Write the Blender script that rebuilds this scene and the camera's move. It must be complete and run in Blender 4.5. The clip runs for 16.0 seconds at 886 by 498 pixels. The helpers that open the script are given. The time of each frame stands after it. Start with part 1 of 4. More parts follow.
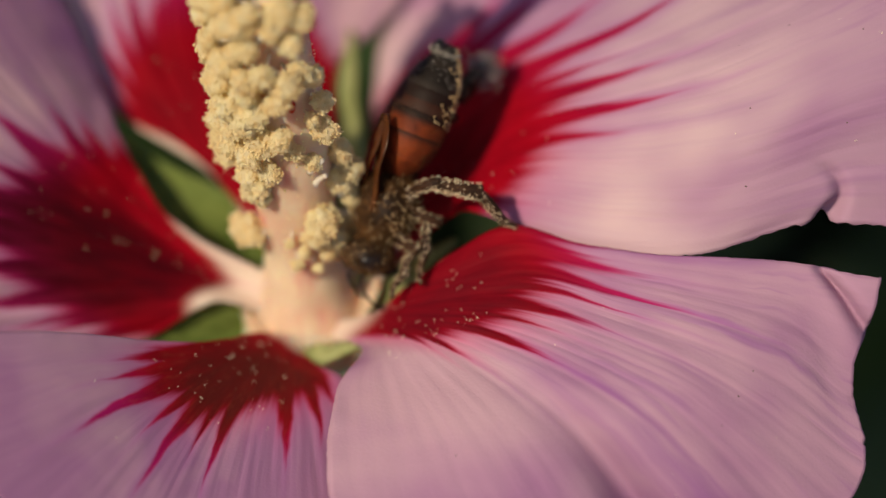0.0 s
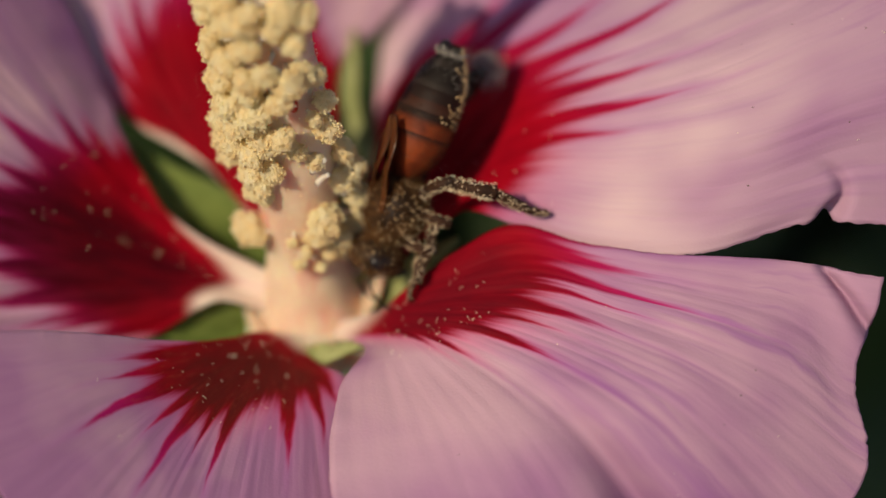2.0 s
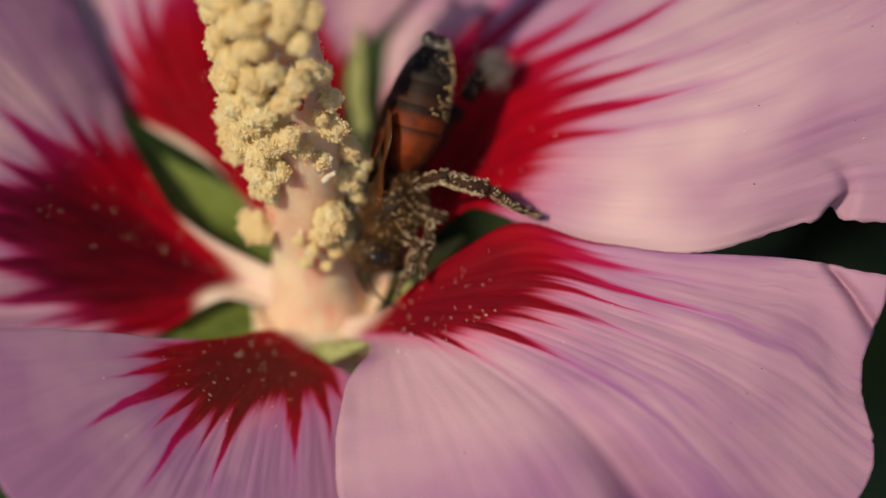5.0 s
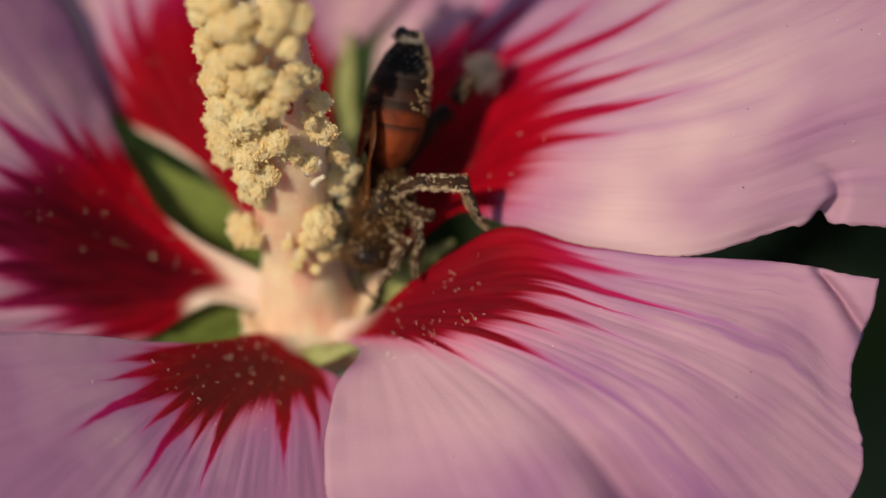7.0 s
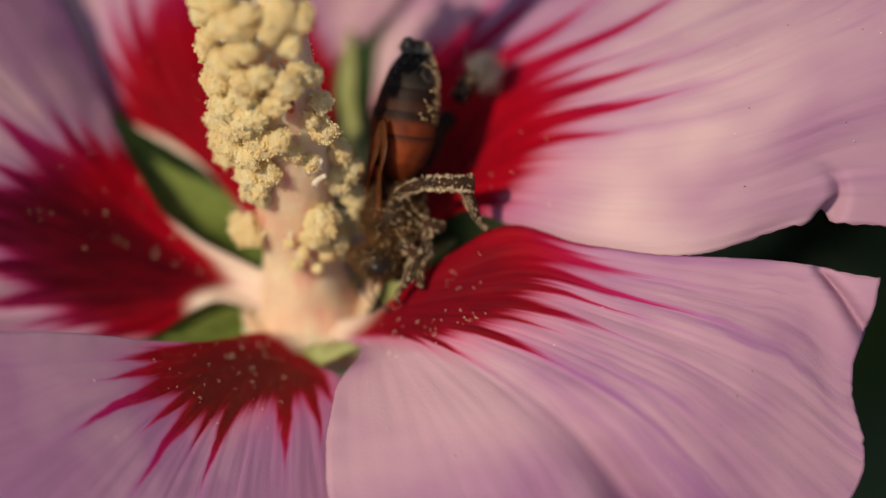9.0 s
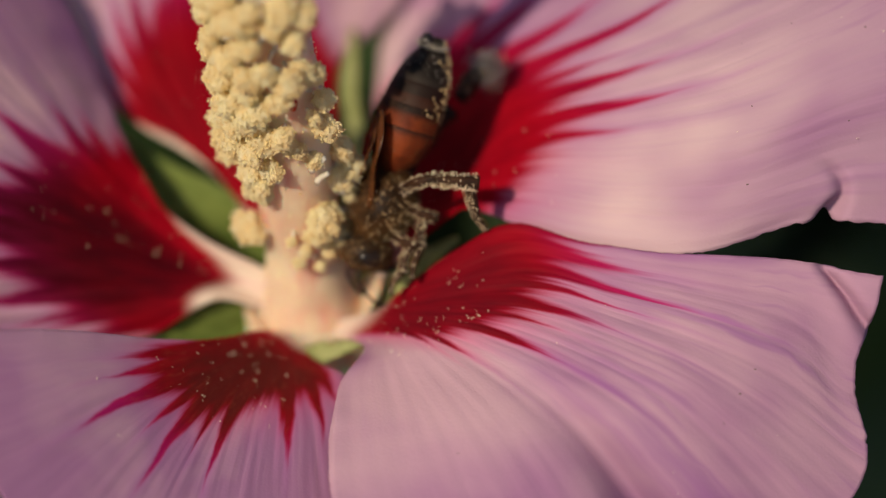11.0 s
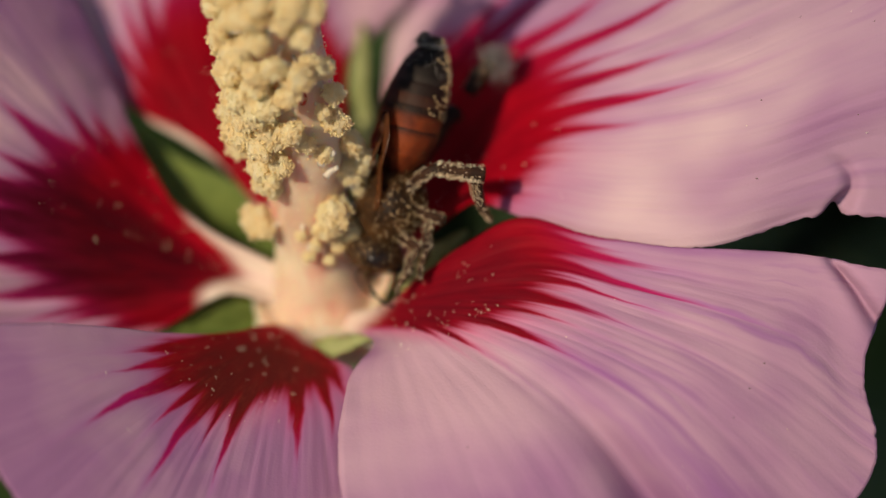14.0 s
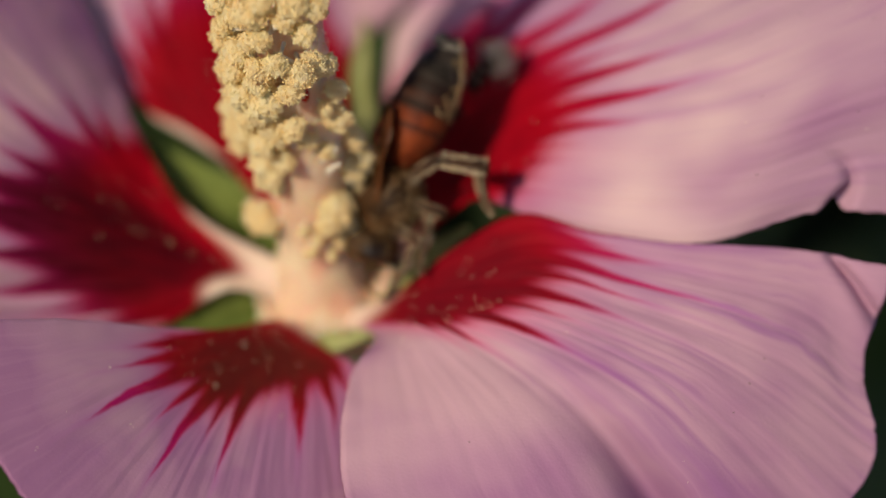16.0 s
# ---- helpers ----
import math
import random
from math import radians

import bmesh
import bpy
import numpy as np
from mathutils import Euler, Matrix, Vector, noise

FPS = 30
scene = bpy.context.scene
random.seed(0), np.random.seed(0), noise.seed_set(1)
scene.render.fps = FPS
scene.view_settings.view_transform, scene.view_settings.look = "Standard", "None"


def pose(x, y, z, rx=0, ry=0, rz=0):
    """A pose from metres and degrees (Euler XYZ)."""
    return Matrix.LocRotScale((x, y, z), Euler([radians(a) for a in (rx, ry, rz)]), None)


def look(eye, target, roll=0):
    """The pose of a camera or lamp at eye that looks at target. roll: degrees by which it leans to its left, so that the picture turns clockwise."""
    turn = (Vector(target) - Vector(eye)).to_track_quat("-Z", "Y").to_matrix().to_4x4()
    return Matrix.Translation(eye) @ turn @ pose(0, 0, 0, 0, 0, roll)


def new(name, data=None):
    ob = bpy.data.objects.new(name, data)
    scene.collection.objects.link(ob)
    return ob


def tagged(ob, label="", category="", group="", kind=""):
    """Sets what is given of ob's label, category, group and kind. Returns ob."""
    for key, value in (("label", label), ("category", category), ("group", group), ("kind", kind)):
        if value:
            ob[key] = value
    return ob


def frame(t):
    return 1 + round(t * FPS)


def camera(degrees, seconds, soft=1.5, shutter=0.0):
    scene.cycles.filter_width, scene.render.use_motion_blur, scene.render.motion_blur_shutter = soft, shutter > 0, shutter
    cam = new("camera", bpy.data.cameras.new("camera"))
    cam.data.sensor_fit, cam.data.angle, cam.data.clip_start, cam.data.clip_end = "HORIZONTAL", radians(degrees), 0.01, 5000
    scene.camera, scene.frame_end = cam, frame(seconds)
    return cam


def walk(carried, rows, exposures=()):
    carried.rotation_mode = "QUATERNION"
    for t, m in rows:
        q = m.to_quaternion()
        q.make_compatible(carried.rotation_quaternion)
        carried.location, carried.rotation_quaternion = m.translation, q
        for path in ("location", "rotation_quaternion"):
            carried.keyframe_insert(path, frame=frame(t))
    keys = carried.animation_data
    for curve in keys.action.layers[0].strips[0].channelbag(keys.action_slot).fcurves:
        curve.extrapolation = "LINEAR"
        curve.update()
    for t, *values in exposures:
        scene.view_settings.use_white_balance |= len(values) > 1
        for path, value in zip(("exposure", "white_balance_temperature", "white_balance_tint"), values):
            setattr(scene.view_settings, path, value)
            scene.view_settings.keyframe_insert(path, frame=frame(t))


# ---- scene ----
# Everything on the flower is laid out in millimetres in "flower space": x to the right along the bloom,
# y up across it, z out of the bloom. FLOWER puts that space, tilted back by 35 degrees, on the shrub.
MM = 0.001
FLOWER = pose(0, 0, 1.1, 55, 0, 0)
REACH = 1000.0

# ---- camera ----
cam = camera(2.994, 16.0, soft=1.5)
cam.data.dof.use_dof = True
cam.data.dof.focus_distance = 0.987
cam.data.dof.aperture_fstop = 12.0


def held(t, dx, dy, lean=0.0):
    """lean: how far the camera, and with it the plane in focus, goes back from the flower."""
    return (t, FLOWER @ pose(dx * MM, dy * MM, (REACH + lean) * MM))


walk(cam, [
    held(0, 0.098, 0.033),
    held(0.5, 0.066, 0.033),
    held(1, 0.049, 0.010),
    held(1.5, -0.000, 0.000),
    held(2, -0.049, -0.010),
    held(2.5, -0.164, -0.066),
    held(3, -0.377, -0.115),
    held(3.5, -0.557, -0.148),
    held(4, -0.623, -0.157),
    held(6.5, 0.148, 0.049),
    held(7, 0.230, 0.092),
    held(7.5, 0.279, 0.095),
    held(8, 0.246, 0.089),
    held(8.5, 0.180, 0.049),
    held(9, 0.148, 0.039),
    held(11.5, -0.072, -0.098),
    held(12, -0.148, -0.197, -2.5),
    held(12.5, -0.230, -0.344, -10.5),
    held(13, -0.295, -0.410, -7.5),
    held(13.5, -0.459, -0.420, -1),
    held(14, -0.557, -0.426),
    held(14.5, -0.656, -0.436, 1),
    held(15, -0.754, -0.525, 4),
    held(15.5, -0.764, -0.590, 5),
    held(16, -0.656, -0.672, 5),
])

# ---- light ----
SUN_WAY = FLOWER.to_3x3() @ Vector((-0.46, 0.17, 0.87)).normalized()
world = bpy.data.worlds.new("sky")
scene.world = world
world.use_nodes = True
sky = world.node_tree.nodes.new("ShaderNodeTexSky")
sky.sky_type, sky.sun_disc = "NISHITA", False
sky.sun_elevation = math.asin(SUN_WAY.z)
sky.sun_rotation = math.atan2(SUN_WAY.x, SUN_WAY.y)
background = world.node_tree.nodes["Background"]
background.inputs["Strength"].default_value = 0.066
world.node_tree.links.new(sky.outputs[0], background.inputs["Color"])
sun_data = bpy.data.lights.new("sun", "SUN")
sun_data.energy, sun_data.angle, sun_data.color = 3.25, radians(1.2), (1.0, 0.815, 0.60)
sun = new("sun", sun_data)
sun.matrix_world = look(SUN_WAY * 5, (0, 0, 0))
scene.view_settings.exposure = 0.17


# ---- materials ----
def material(name):
    mat = bpy.data.materials.new(name)
    mat.use_nodes = True
    tree = mat.node_tree
    return mat, tree, tree.nodes["Principled BSDF"]


def node(tree, kind, **inputs):
    n = tree.nodes.new(kind)
    for key, value in inputs.items():
        sock = n.inputs[int(key[1:])] if key[0] == "i" and key[1:].isdigit() else n.inputs[key.replace("_", " ")]
        if isinstance(value, bpy.types.NodeSocket):
            tree.links.new(value, sock)
        else:
            sock.default_value = value
    return n


def calc(tree, op, a, b=0.0, c=0.0, clamp=False):
    n = node(tree, "ShaderNodeMath", i0=a, i1=b, i2=c)
    n.operation, n.use_clamp = op, clamp
    return n.outputs[0]


def smooth(tree, value, low, high):
    n = node(tree, "ShaderNodeMapRange", Value=value, From_Min=low, From_Max=high)
    n.interpolation_type = "SMOOTHSTEP"
    return n.outputs[0]


def mix(tree, factor, a, b):
    n = tree.nodes.new("ShaderNodeMix")
    n.data_type = "RGBA"
    for i, value in ((0, factor), (6, a), (7, b)):
        if isinstance(value, bpy.types.NodeSocket):
            tree.links.new(value, n.inputs[i])
        else:
            n.inputs[i].default_value = value if i == 0 else (*value, 1)
    return n.outputs[2]


def place(tree, x, y, z=0.0):
    return node(tree, "ShaderNodeCombineXYZ", X=x, Y=y, Z=z).outputs[0]


def grain(tree, vector, scale, detail=3.0, rough=0.55):
    n = node(tree, "ShaderNodeTexNoise", Vector=vector, Scale=scale, Detail=detail, Roughness=rough)
    return n.outputs["Fac"]


def relief(tree, bsdf, height, strength, distance):
    b = node(tree, "ShaderNodeBump", Strength=strength, Distance=distance, Height=height)
    tree.links.new(b.outputs[0], bsdf.inputs["Normal"])
    return b.outputs[0]


def here(tree):
    return tree.nodes.new("ShaderNodeTexCoord").outputs["Object"]


def profile(tree, u, stops):
    """A value that runs straight from stop to stop across the petal."""
    n = node(tree, "ShaderNodeValToRGB", Fac=u)
    ramp = n.color_ramp
    ramp.interpolation = "LINEAR"
    while len(ramp.elements) < len(stops):
        ramp.elements.new(0.5)
    for element, (at, value) in zip(ramp.elements, stops):
        element.position = at
    for element, (at, value) in zip(ramp.elements, stops):
        element.color = (value, value, value, 1)
    return n.outputs[0]


def spiked(tree, u, stops, hollow):
    """The same, but each peak rises to its tip in a hollow curve, as a pointed ray."""
    feet = [q for i, q in enumerate(stops) if i in (0, len(stops) - 1) or q[1] <= min(stops[i - 1][1], stops[i + 1][1])]

    def floor_at(x):
        for (a, p), (b, q) in zip(feet, feet[1:]):
            if x <= b:
                return p + (q - p) * (x - a) / (b - a)
        return feet[-1][1]
    rise = [(x, 0.25 * (max(0.0, y - floor_at(x)) / 0.25) ** (1 / hollow)) for x, y in stops]
    height = calc(tree, "POWER", calc(tree, "MULTIPLY", profile(tree, u, rise), 4.0), hollow)
    return calc(tree, "MULTIPLY_ADD", height, 0.25, profile(tree, u, feet)), height


def petal_material(name, seed, rays, claws, mauve, dark, core, heart_tint=(0.06, 0.003, 0.006), pink=(0.69, 0.46, 0.52),
                   more=0.012, veins=(0.42, 0.85), trunk=0.2, tip=0.4,
                   calm=None, force=1.0, mottle=0.0, hollow=1.6, violet=0.85):
    """Mauve petal with a crimson eye that runs out in rays along the veins and a cream claw.
    rays: how far the crimson reaches along the petal, from one side to the other; claws: the same for
    the cream; mauve: how far the petal turns from pink to mauve; dark: how much maroon sits in the eye, as
    pigment and, on the upper side petal, as painted shade of bee and column, and core: where it is densest
    (across, along, half width, half length); more: how much farther all the crimson reaches; veins: between
    which lengths the purple veins come up; trunk: how dark the rays run on as purple veins; tip: how much more
    mauve the outer end is; force: how strong the veins are, and calm: between which places across the petal
    they die away; mottle: how strong the brown flecks in the eye are; hollow: how slender the rays are;
    violet: how far their tips turn to magenta."""
    mat, tree, bsdf = material(name)
    uv = tree.nodes.new("ShaderNodeTexCoord").outputs["UV"]
    sep = node(tree, "ShaderNodeSeparateXYZ", Vector=uv)
    u0, v = sep.outputs[0], sep.outputs[1]
    wob = grain(tree, place(tree, calc(tree, "MULTIPLY", u0, 4.0), calc(tree, "MULTIPLY", v, 7.0), seed), 1.0, 3)
    u = calc(tree, "ADD", u0, calc(tree, "MULTIPLY", calc(tree, "SUBTRACT", wob, 0.5), 0.030))
    fine = grain(tree, place(tree, calc(tree, "MULTIPLY", u, 70.0), calc(tree, "MULTIPLY", v, 3.0), seed), 1.0, 3)
    spikes, ridge = spiked(tree, u, rays, hollow)
    reach = calc(tree, "ADD", calc(tree, "ADD", spikes, more), calc(tree, "MULTIPLY", calc(tree, "SUBTRACT", fine, 0.5), 0.10))
    gap = calc(tree, "SUBTRACT", reach, v)
    red = smooth(tree, gap, -0.025, 0.060)
    blush = smooth(tree, gap, -0.16, 0.02)
    # body of the petal
    cloud = grain(tree, place(tree, calc(tree, "MULTIPLY", u0, 2.2), calc(tree, "MULTIPLY", v, 2.6), seed + 7), 1.0, 3)
    bent = calc(tree, "ADD", u, calc(tree, "MULTIPLY", calc(tree, "SUBTRACT", grain(tree, place(tree, calc(tree, "MULTIPLY", u0, 6.0), calc(tree, "MULTIPLY", v, 9.0), seed + 4), 1.0, 2), 0.5), 0.05))
    vein = grain(tree, place(tree, calc(tree, "MULTIPLY", bent, 15.0), calc(tree, "MULTIPLY", v, 2.0), seed + 1), 1.0, 3, 0.5)
    twig = grain(tree, place(tree, calc(tree, "MULTIPLY", bent, 42.0), calc(tree, "MULTIPLY", v, 5.0), seed + 2), 1.0, 2, 0.5)
    hair = grain(tree, place(tree, calc(tree, "MULTIPLY", u, 120.0), calc(tree, "MULTIPLY", v, 4.0), seed), 1.0, 2)
    body = mix(tree, calc(tree, "ADD", smooth(tree, cloud, 0.36, 0.75), calc(tree, "MULTIPLY_ADD", smooth(tree, v, 0.62, 1.0), tip, mauve - 0.4), clamp=True), pink, (0.42, 0.205, 0.37))
    strong = calc(tree, "MULTIPLY", smooth(tree, u0, *calm), force) if calm else force
    far = calc(tree, "MULTIPLY_ADD", smooth(tree, v, *veins), 0.22 + 0.5 * mauve, 0.08 + 0.22 * mauve)
    far = calc(tree, "MULTIPLY", far, strong)
    body = mix(tree, calc(tree, "MULTIPLY", smooth(tree, vein, 0.50, 0.74), far), body, (0.36, 0.15, 0.37))
    run = calc(tree, "MULTIPLY", smooth(tree, calc(tree, "ADD", ridge, calc(tree, "MULTIPLY", twig, 0.3)), 0.50, 0.95), calc(tree, "MULTIPLY", smooth(tree, v, 1.0, 0.7), calc(tree, "MULTIPLY", strong, trunk)))
    body = mix(tree, run, body, (0.36, 0.14, 0.37))
    body = mix(tree, calc(tree, "MULTIPLY", smooth(tree, twig, 0.56, 0.74), calc(tree, "MULTIPLY", far, 0.6)), body, (0.36, 0.15, 0.37))
    body = mix(tree, calc(tree, "MULTIPLY", smooth(tree, hair, 0.45, 0.75), 0.20), body, (0.60, 0.34, 0.50))
    body = mix(tree, calc(tree, "MULTIPLY", blush, 0.50), body, mix(tree, smooth(tree, v, 0.40, 0.66), (0.70, 0.09, 0.25), (0.47, 0.18, 0.42)))
    deep = grain(tree, place(tree, calc(tree, "MULTIPLY", u, 18.0), calc(tree, "MULTIPLY", v, 9.0), seed), 1.0, 4)
    crimson = mix(tree, smooth(tree, deep, 0.35, 0.7), (0.44, 0.002, 0.014), (0.30, 0.001, 0.010))
    crimson = mix(tree, calc(tree, "MULTIPLY", smooth(tree, gap, 0.075, -0.03), 0.8), crimson, (0.50, 0.010, 0.12))
    crimson = mix(tree, calc(tree, "MULTIPLY", smooth(tree, v, 0.48, 0.70), violet), crimson, (0.44, 0.016, 0.16))
    du = calc(tree, "DIVIDE", calc(tree, "SUBTRACT", u, core[0]), core[2])
    dv = calc(tree, "DIVIDE", calc(tree, "SUBTRACT", v, core[1]), core[3])
    off = calc(tree, "SQRT", calc(tree, "ADD", calc(tree, "MULTIPLY", du, du), calc(tree, "MULTIPLY", dv, dv)))
    heart = calc(tree, "MULTIPLY", smooth(tree, off, 1.15, 0.35), smooth(tree, gap, 0.0, 0.10))
    heart = calc(tree, "MULTIPLY", heart, calc(tree, "MULTIPLY_ADD", deep, 0.6 * dark, 0.65 * dark), clamp=True)
    crimson = mix(tree, heart, crimson, heart_tint)
    streak = grain(tree, place(tree, calc(tree, "MULTIPLY", u, 55.0), calc(tree, "MULTIPLY", v, 26.0), seed + 9), 1.0, 3)
    crimson = mix(tree, calc(tree, "MULTIPLY", smooth(tree, streak, 0.52, 0.72), mottle), crimson, (0.42, 0.10, 0.05))
    colour = mix(tree, red, body, crimson)
    pale = calc(tree, "SUBTRACT", calc(tree, "ADD", v, calc(tree, "MULTIPLY", calc(tree, "SUBTRACT", fine, 0.5), 0.035)), profile(tree, u0, claws))
    claw = smooth(tree, pale, 0.035, -0.045)
    colour = mix(tree, claw, colour, mix(tree, smooth(tree, vein, 0.4, 0.7), (0.88, 0.76, 0.62), (0.86, 0.60, 0.55)))
    tree.links.new(colour, bsdf.inputs["Base Color"])
    bsdf.inputs["Roughness"].default_value = 0.62
    bsdf.inputs["Specular IOR Level"].default_value = 0.06
    cells = grain(tree, here(tree), 5200.0, 2)
    height = calc(tree, "ADD", calc(tree, "MULTIPLY", vein, calc(tree, "MULTIPLY", strong, 0.8)),
                  calc(tree, "ADD", calc(tree, "MULTIPLY", hair, 0.04), calc(tree, "MULTIPLY", cells, 0.10)))
    bump = relief(tree, bsdf, height, 0.45, 0.0004)
    thin = node(tree, "ShaderNodeBsdfTranslucent", Color=colour, Normal=bump)
    both = node(tree, "ShaderNodeMixShader", i0=0.30, i1=bsdf.outputs[0], i2=thin.outputs[0])
    tree.links.new(both.outputs[0], tree.nodes["Material Output"].inputs[0])
    return mat


def plain(name, dark, light, scale, rough=0.6, bump=0.3, depth=0.0001, thin=0.0, spec=0.3, detail=4.0, flesh=0.0, fleck=0.3, flush=None):
    """A two-tone surface with fine relief; thin: how much light comes through it;
    flesh: how much spreads inside it; flush: the colour of soft blotches."""
    mat, tree, bsdf = material(name)
    where = here(tree)
    pick = tree.nodes.new("ShaderNodeObjectInfo").outputs["Random"]
    base = grain(tree, where, scale, detail)
    small = grain(tree, where, scale * 6, 2)
    tone = calc(tree, "ADD", smooth(tree, base, 0.3, 0.7), calc(tree, "MULTIPLY", calc(tree, "SUBTRACT", pick, 0.5), 0.3), clamp=True)
    colour = mix(tree, tone, dark, light)
    colour = mix(tree, calc(tree, "MULTIPLY", smooth(tree, small, 0.55, 0.8), fleck), colour, tuple(0.6 * c for c in dark))
    if flush:
        blot = grain(tree, place(tree, *[calc(tree, "MULTIPLY", node(tree, "ShaderNodeSeparateXYZ", Vector=where).outputs[i], f) for i, f in enumerate((1.0, 0.3, 0.3))]), 700, 2)
        colour = mix(tree, calc(tree, "MULTIPLY", smooth(tree, blot, 0.56, 0.72), 0.45), colour, flush)
    tree.links.new(colour, bsdf.inputs["Base Color"])
    bsdf.inputs["Roughness"].default_value = rough
    bsdf.inputs["Specular IOR Level"].default_value = spec
    if flesh:
        bsdf.inputs["Subsurface Weight"].default_value = flesh
        bsdf.inputs["Subsurface Radius"].default_value = (1.0, 0.55, 0.35)
        bsdf.inputs["Subsurface Scale"].default_value = 0.0016
    height = calc(tree, "ADD", base, calc(tree, "MULTIPLY", small, 0.5))
    nrm = relief(tree, bsdf, height, bump, depth)
    if thin:
        t = node(tree, "ShaderNodeBsdfTranslucent", Color=colour, Normal=nrm)
        both = node(tree, "ShaderNodeMixShader", i0=thin, i1=bsdf.outputs[0], i2=t.outputs[0])
        tree.links.new(both.outputs[0], tree.nodes["Material Output"].inputs[0])
    return mat


ANTHER = plain("anther_yellow", (0.98, 0.85, 0.52), (0.99, 0.94, 0.68), 900, 0.8, 0.12, 0.0001, 0.58, 0.15, fleck=0.02)
POLLEN = plain("pollen_cream", (0.86, 0.74, 0.52), (0.95, 0.88, 0.70), 2000, 0.6, 0.2, 0.00005, 0.1, 0.3)
TUBE = plain("column_cream", (0.73, 0.49, 0.34), (0.82, 0.68, 0.47), 260, 0.5, 0.25, 0.0002, 0.0, 0.35, flesh=0.8, fleck=0.1, flush=(0.70, 0.20, 0.16))
THREAD = plain("filament_white", (0.86, 0.80, 0.66), (0.92, 0.88, 0.76), 900, 0.4, 0.1, 0.0001, 0.3, 0.4)
SEPAL = plain("sepal_green", (0.10, 0.155, 0.028), (0.23, 0.30, 0.07), 330, 0.55, 0.5, 0.0002, 0.3, 0.3)
# the sepal green with sunlight put into the colour, for sepals that stand shaded
SUNLIT_SEPAL = plain("sepal_sunlit", (0.34, 0.38, 0.13), (0.52, 0.55, 0.24), 330, 0.55, 0.4, 0.0002, 0.3, 0.3)
LEAF = plain("leaf_green", (0.020, 0.042, 0.012), (0.042, 0.076, 0.020), 120, 0.45, 0.5, 0.0004, 0.15, 0.4)
BARK = plain("bark_brown", (0.09, 0.065, 0.045), (0.18, 0.14, 0.10), 90, 0.85, 0.8, 0.001)
SOIL = plain("soil_dark", (0.022, 0.017, 0.011), (0.055, 0.045, 0.026), 9, 0.95, 0.8, 0.02)
RED_DROP = plain("red_sap", (0.45, 0.02, 0.01), (0.55, 0.05, 0.02), 500, 0.25, 0.1, 0.0001, 0.0, 0.5)


# ---- building ----
def part(name, bm, mat, parent, label="", sleek=True):
    """One mesh under a thing; the bmesh is in millimetres."""
    mesh = bpy.data.meshes.new(name)
    bmesh.ops.scale(bm, vec=(MM, MM, MM), verts=bm.verts)
    bm.to_mesh(mesh)
    bm.free()
    if sleek:
        mesh.shade_smooth()
    mesh.materials.append(mat)
    ob = new(name, mesh)
    ob.parent = parent
    return tagged(ob, label)


def thing(name, m, label, category, group="", kind=""):
    ob = new(name)
    ob.empty_display_size = 0.01
    ob.matrix_world = m
    return tagged(ob, label, category, group, kind)


def spline(points, t):
    """A smooth curve through the points; t from 0 to 1."""
    n = len(points) - 1
    i = min(int(t * n), n - 1)
    f = t * n - i
    p = [Vector(points[max(0, min(n, i + k))]) for k in (-1, 0, 1, 2)]
    if i == 0:
        p[0] = 2 * p[1] - p[2]
    if i == n - 1:
        p[3] = 2 * p[2] - p[1]
    return 0.5 * (2 * p[1] + (p[2] - p[0]) * f + (2 * p[0] - 5 * p[1] + 4 * p[2] - p[3]) * f * f
                  + (3 * p[1] - p[0] - 3 * p[2] + p[3]) * f ** 3)


def tube(bm, points, radii, sides=12, rings=24, wobble=0.0):
    """A tapered tube along a smooth curve, closed at both ends."""
    rows, side = [], None
    for i in range(rings + 1):
        t = i / rings
        c = spline(points, t)
        way = (spline(points, min(1, t + 0.01)) - spline(points, max(0, t - 0.01))).normalized()
        if side is None:
            side = way.orthogonal().normalized()
        side = (side - way * side.dot(way)).normalized()
        up = way.cross(side)
        r = spline([(x, 0, 0) for x in radii], t).x
        row = []
        for k in range(sides):
            a = 2 * math.pi * k / sides
            rr = r * (1 + wobble * noise.noise(Vector((c.x * 0.9 + 3 * math.cos(a), c.y * 0.9 + 3 * math.sin(a), c.z))))
            row.append(bm.verts.new(c + side * math.cos(a) * rr + up * math.sin(a) * rr))
        rows.append(row)
    for a, b in zip(rows, rows[1:]):
        for k in range(sides):
            bm.faces.new((a[k], a[(k + 1) % sides], b[(k + 1) % sides], b[k]))
    bm.faces.new(rows[0][::-1])
    bm.faces.new(rows[-1])
    return bm


def ball(bm, centre, size, fine=2, turn=None):
    m = Matrix.Translation(centre)
    if turn is not None:
        m = m @ turn.to_4x4()
    size = (size,) * 3 if isinstance(size, (int, float)) else size
    return bmesh.ops.create_icosphere(bm, subdivisions=fine, radius=1.0, matrix=m @ Matrix.Diagonal((*size, 1)))["verts"]


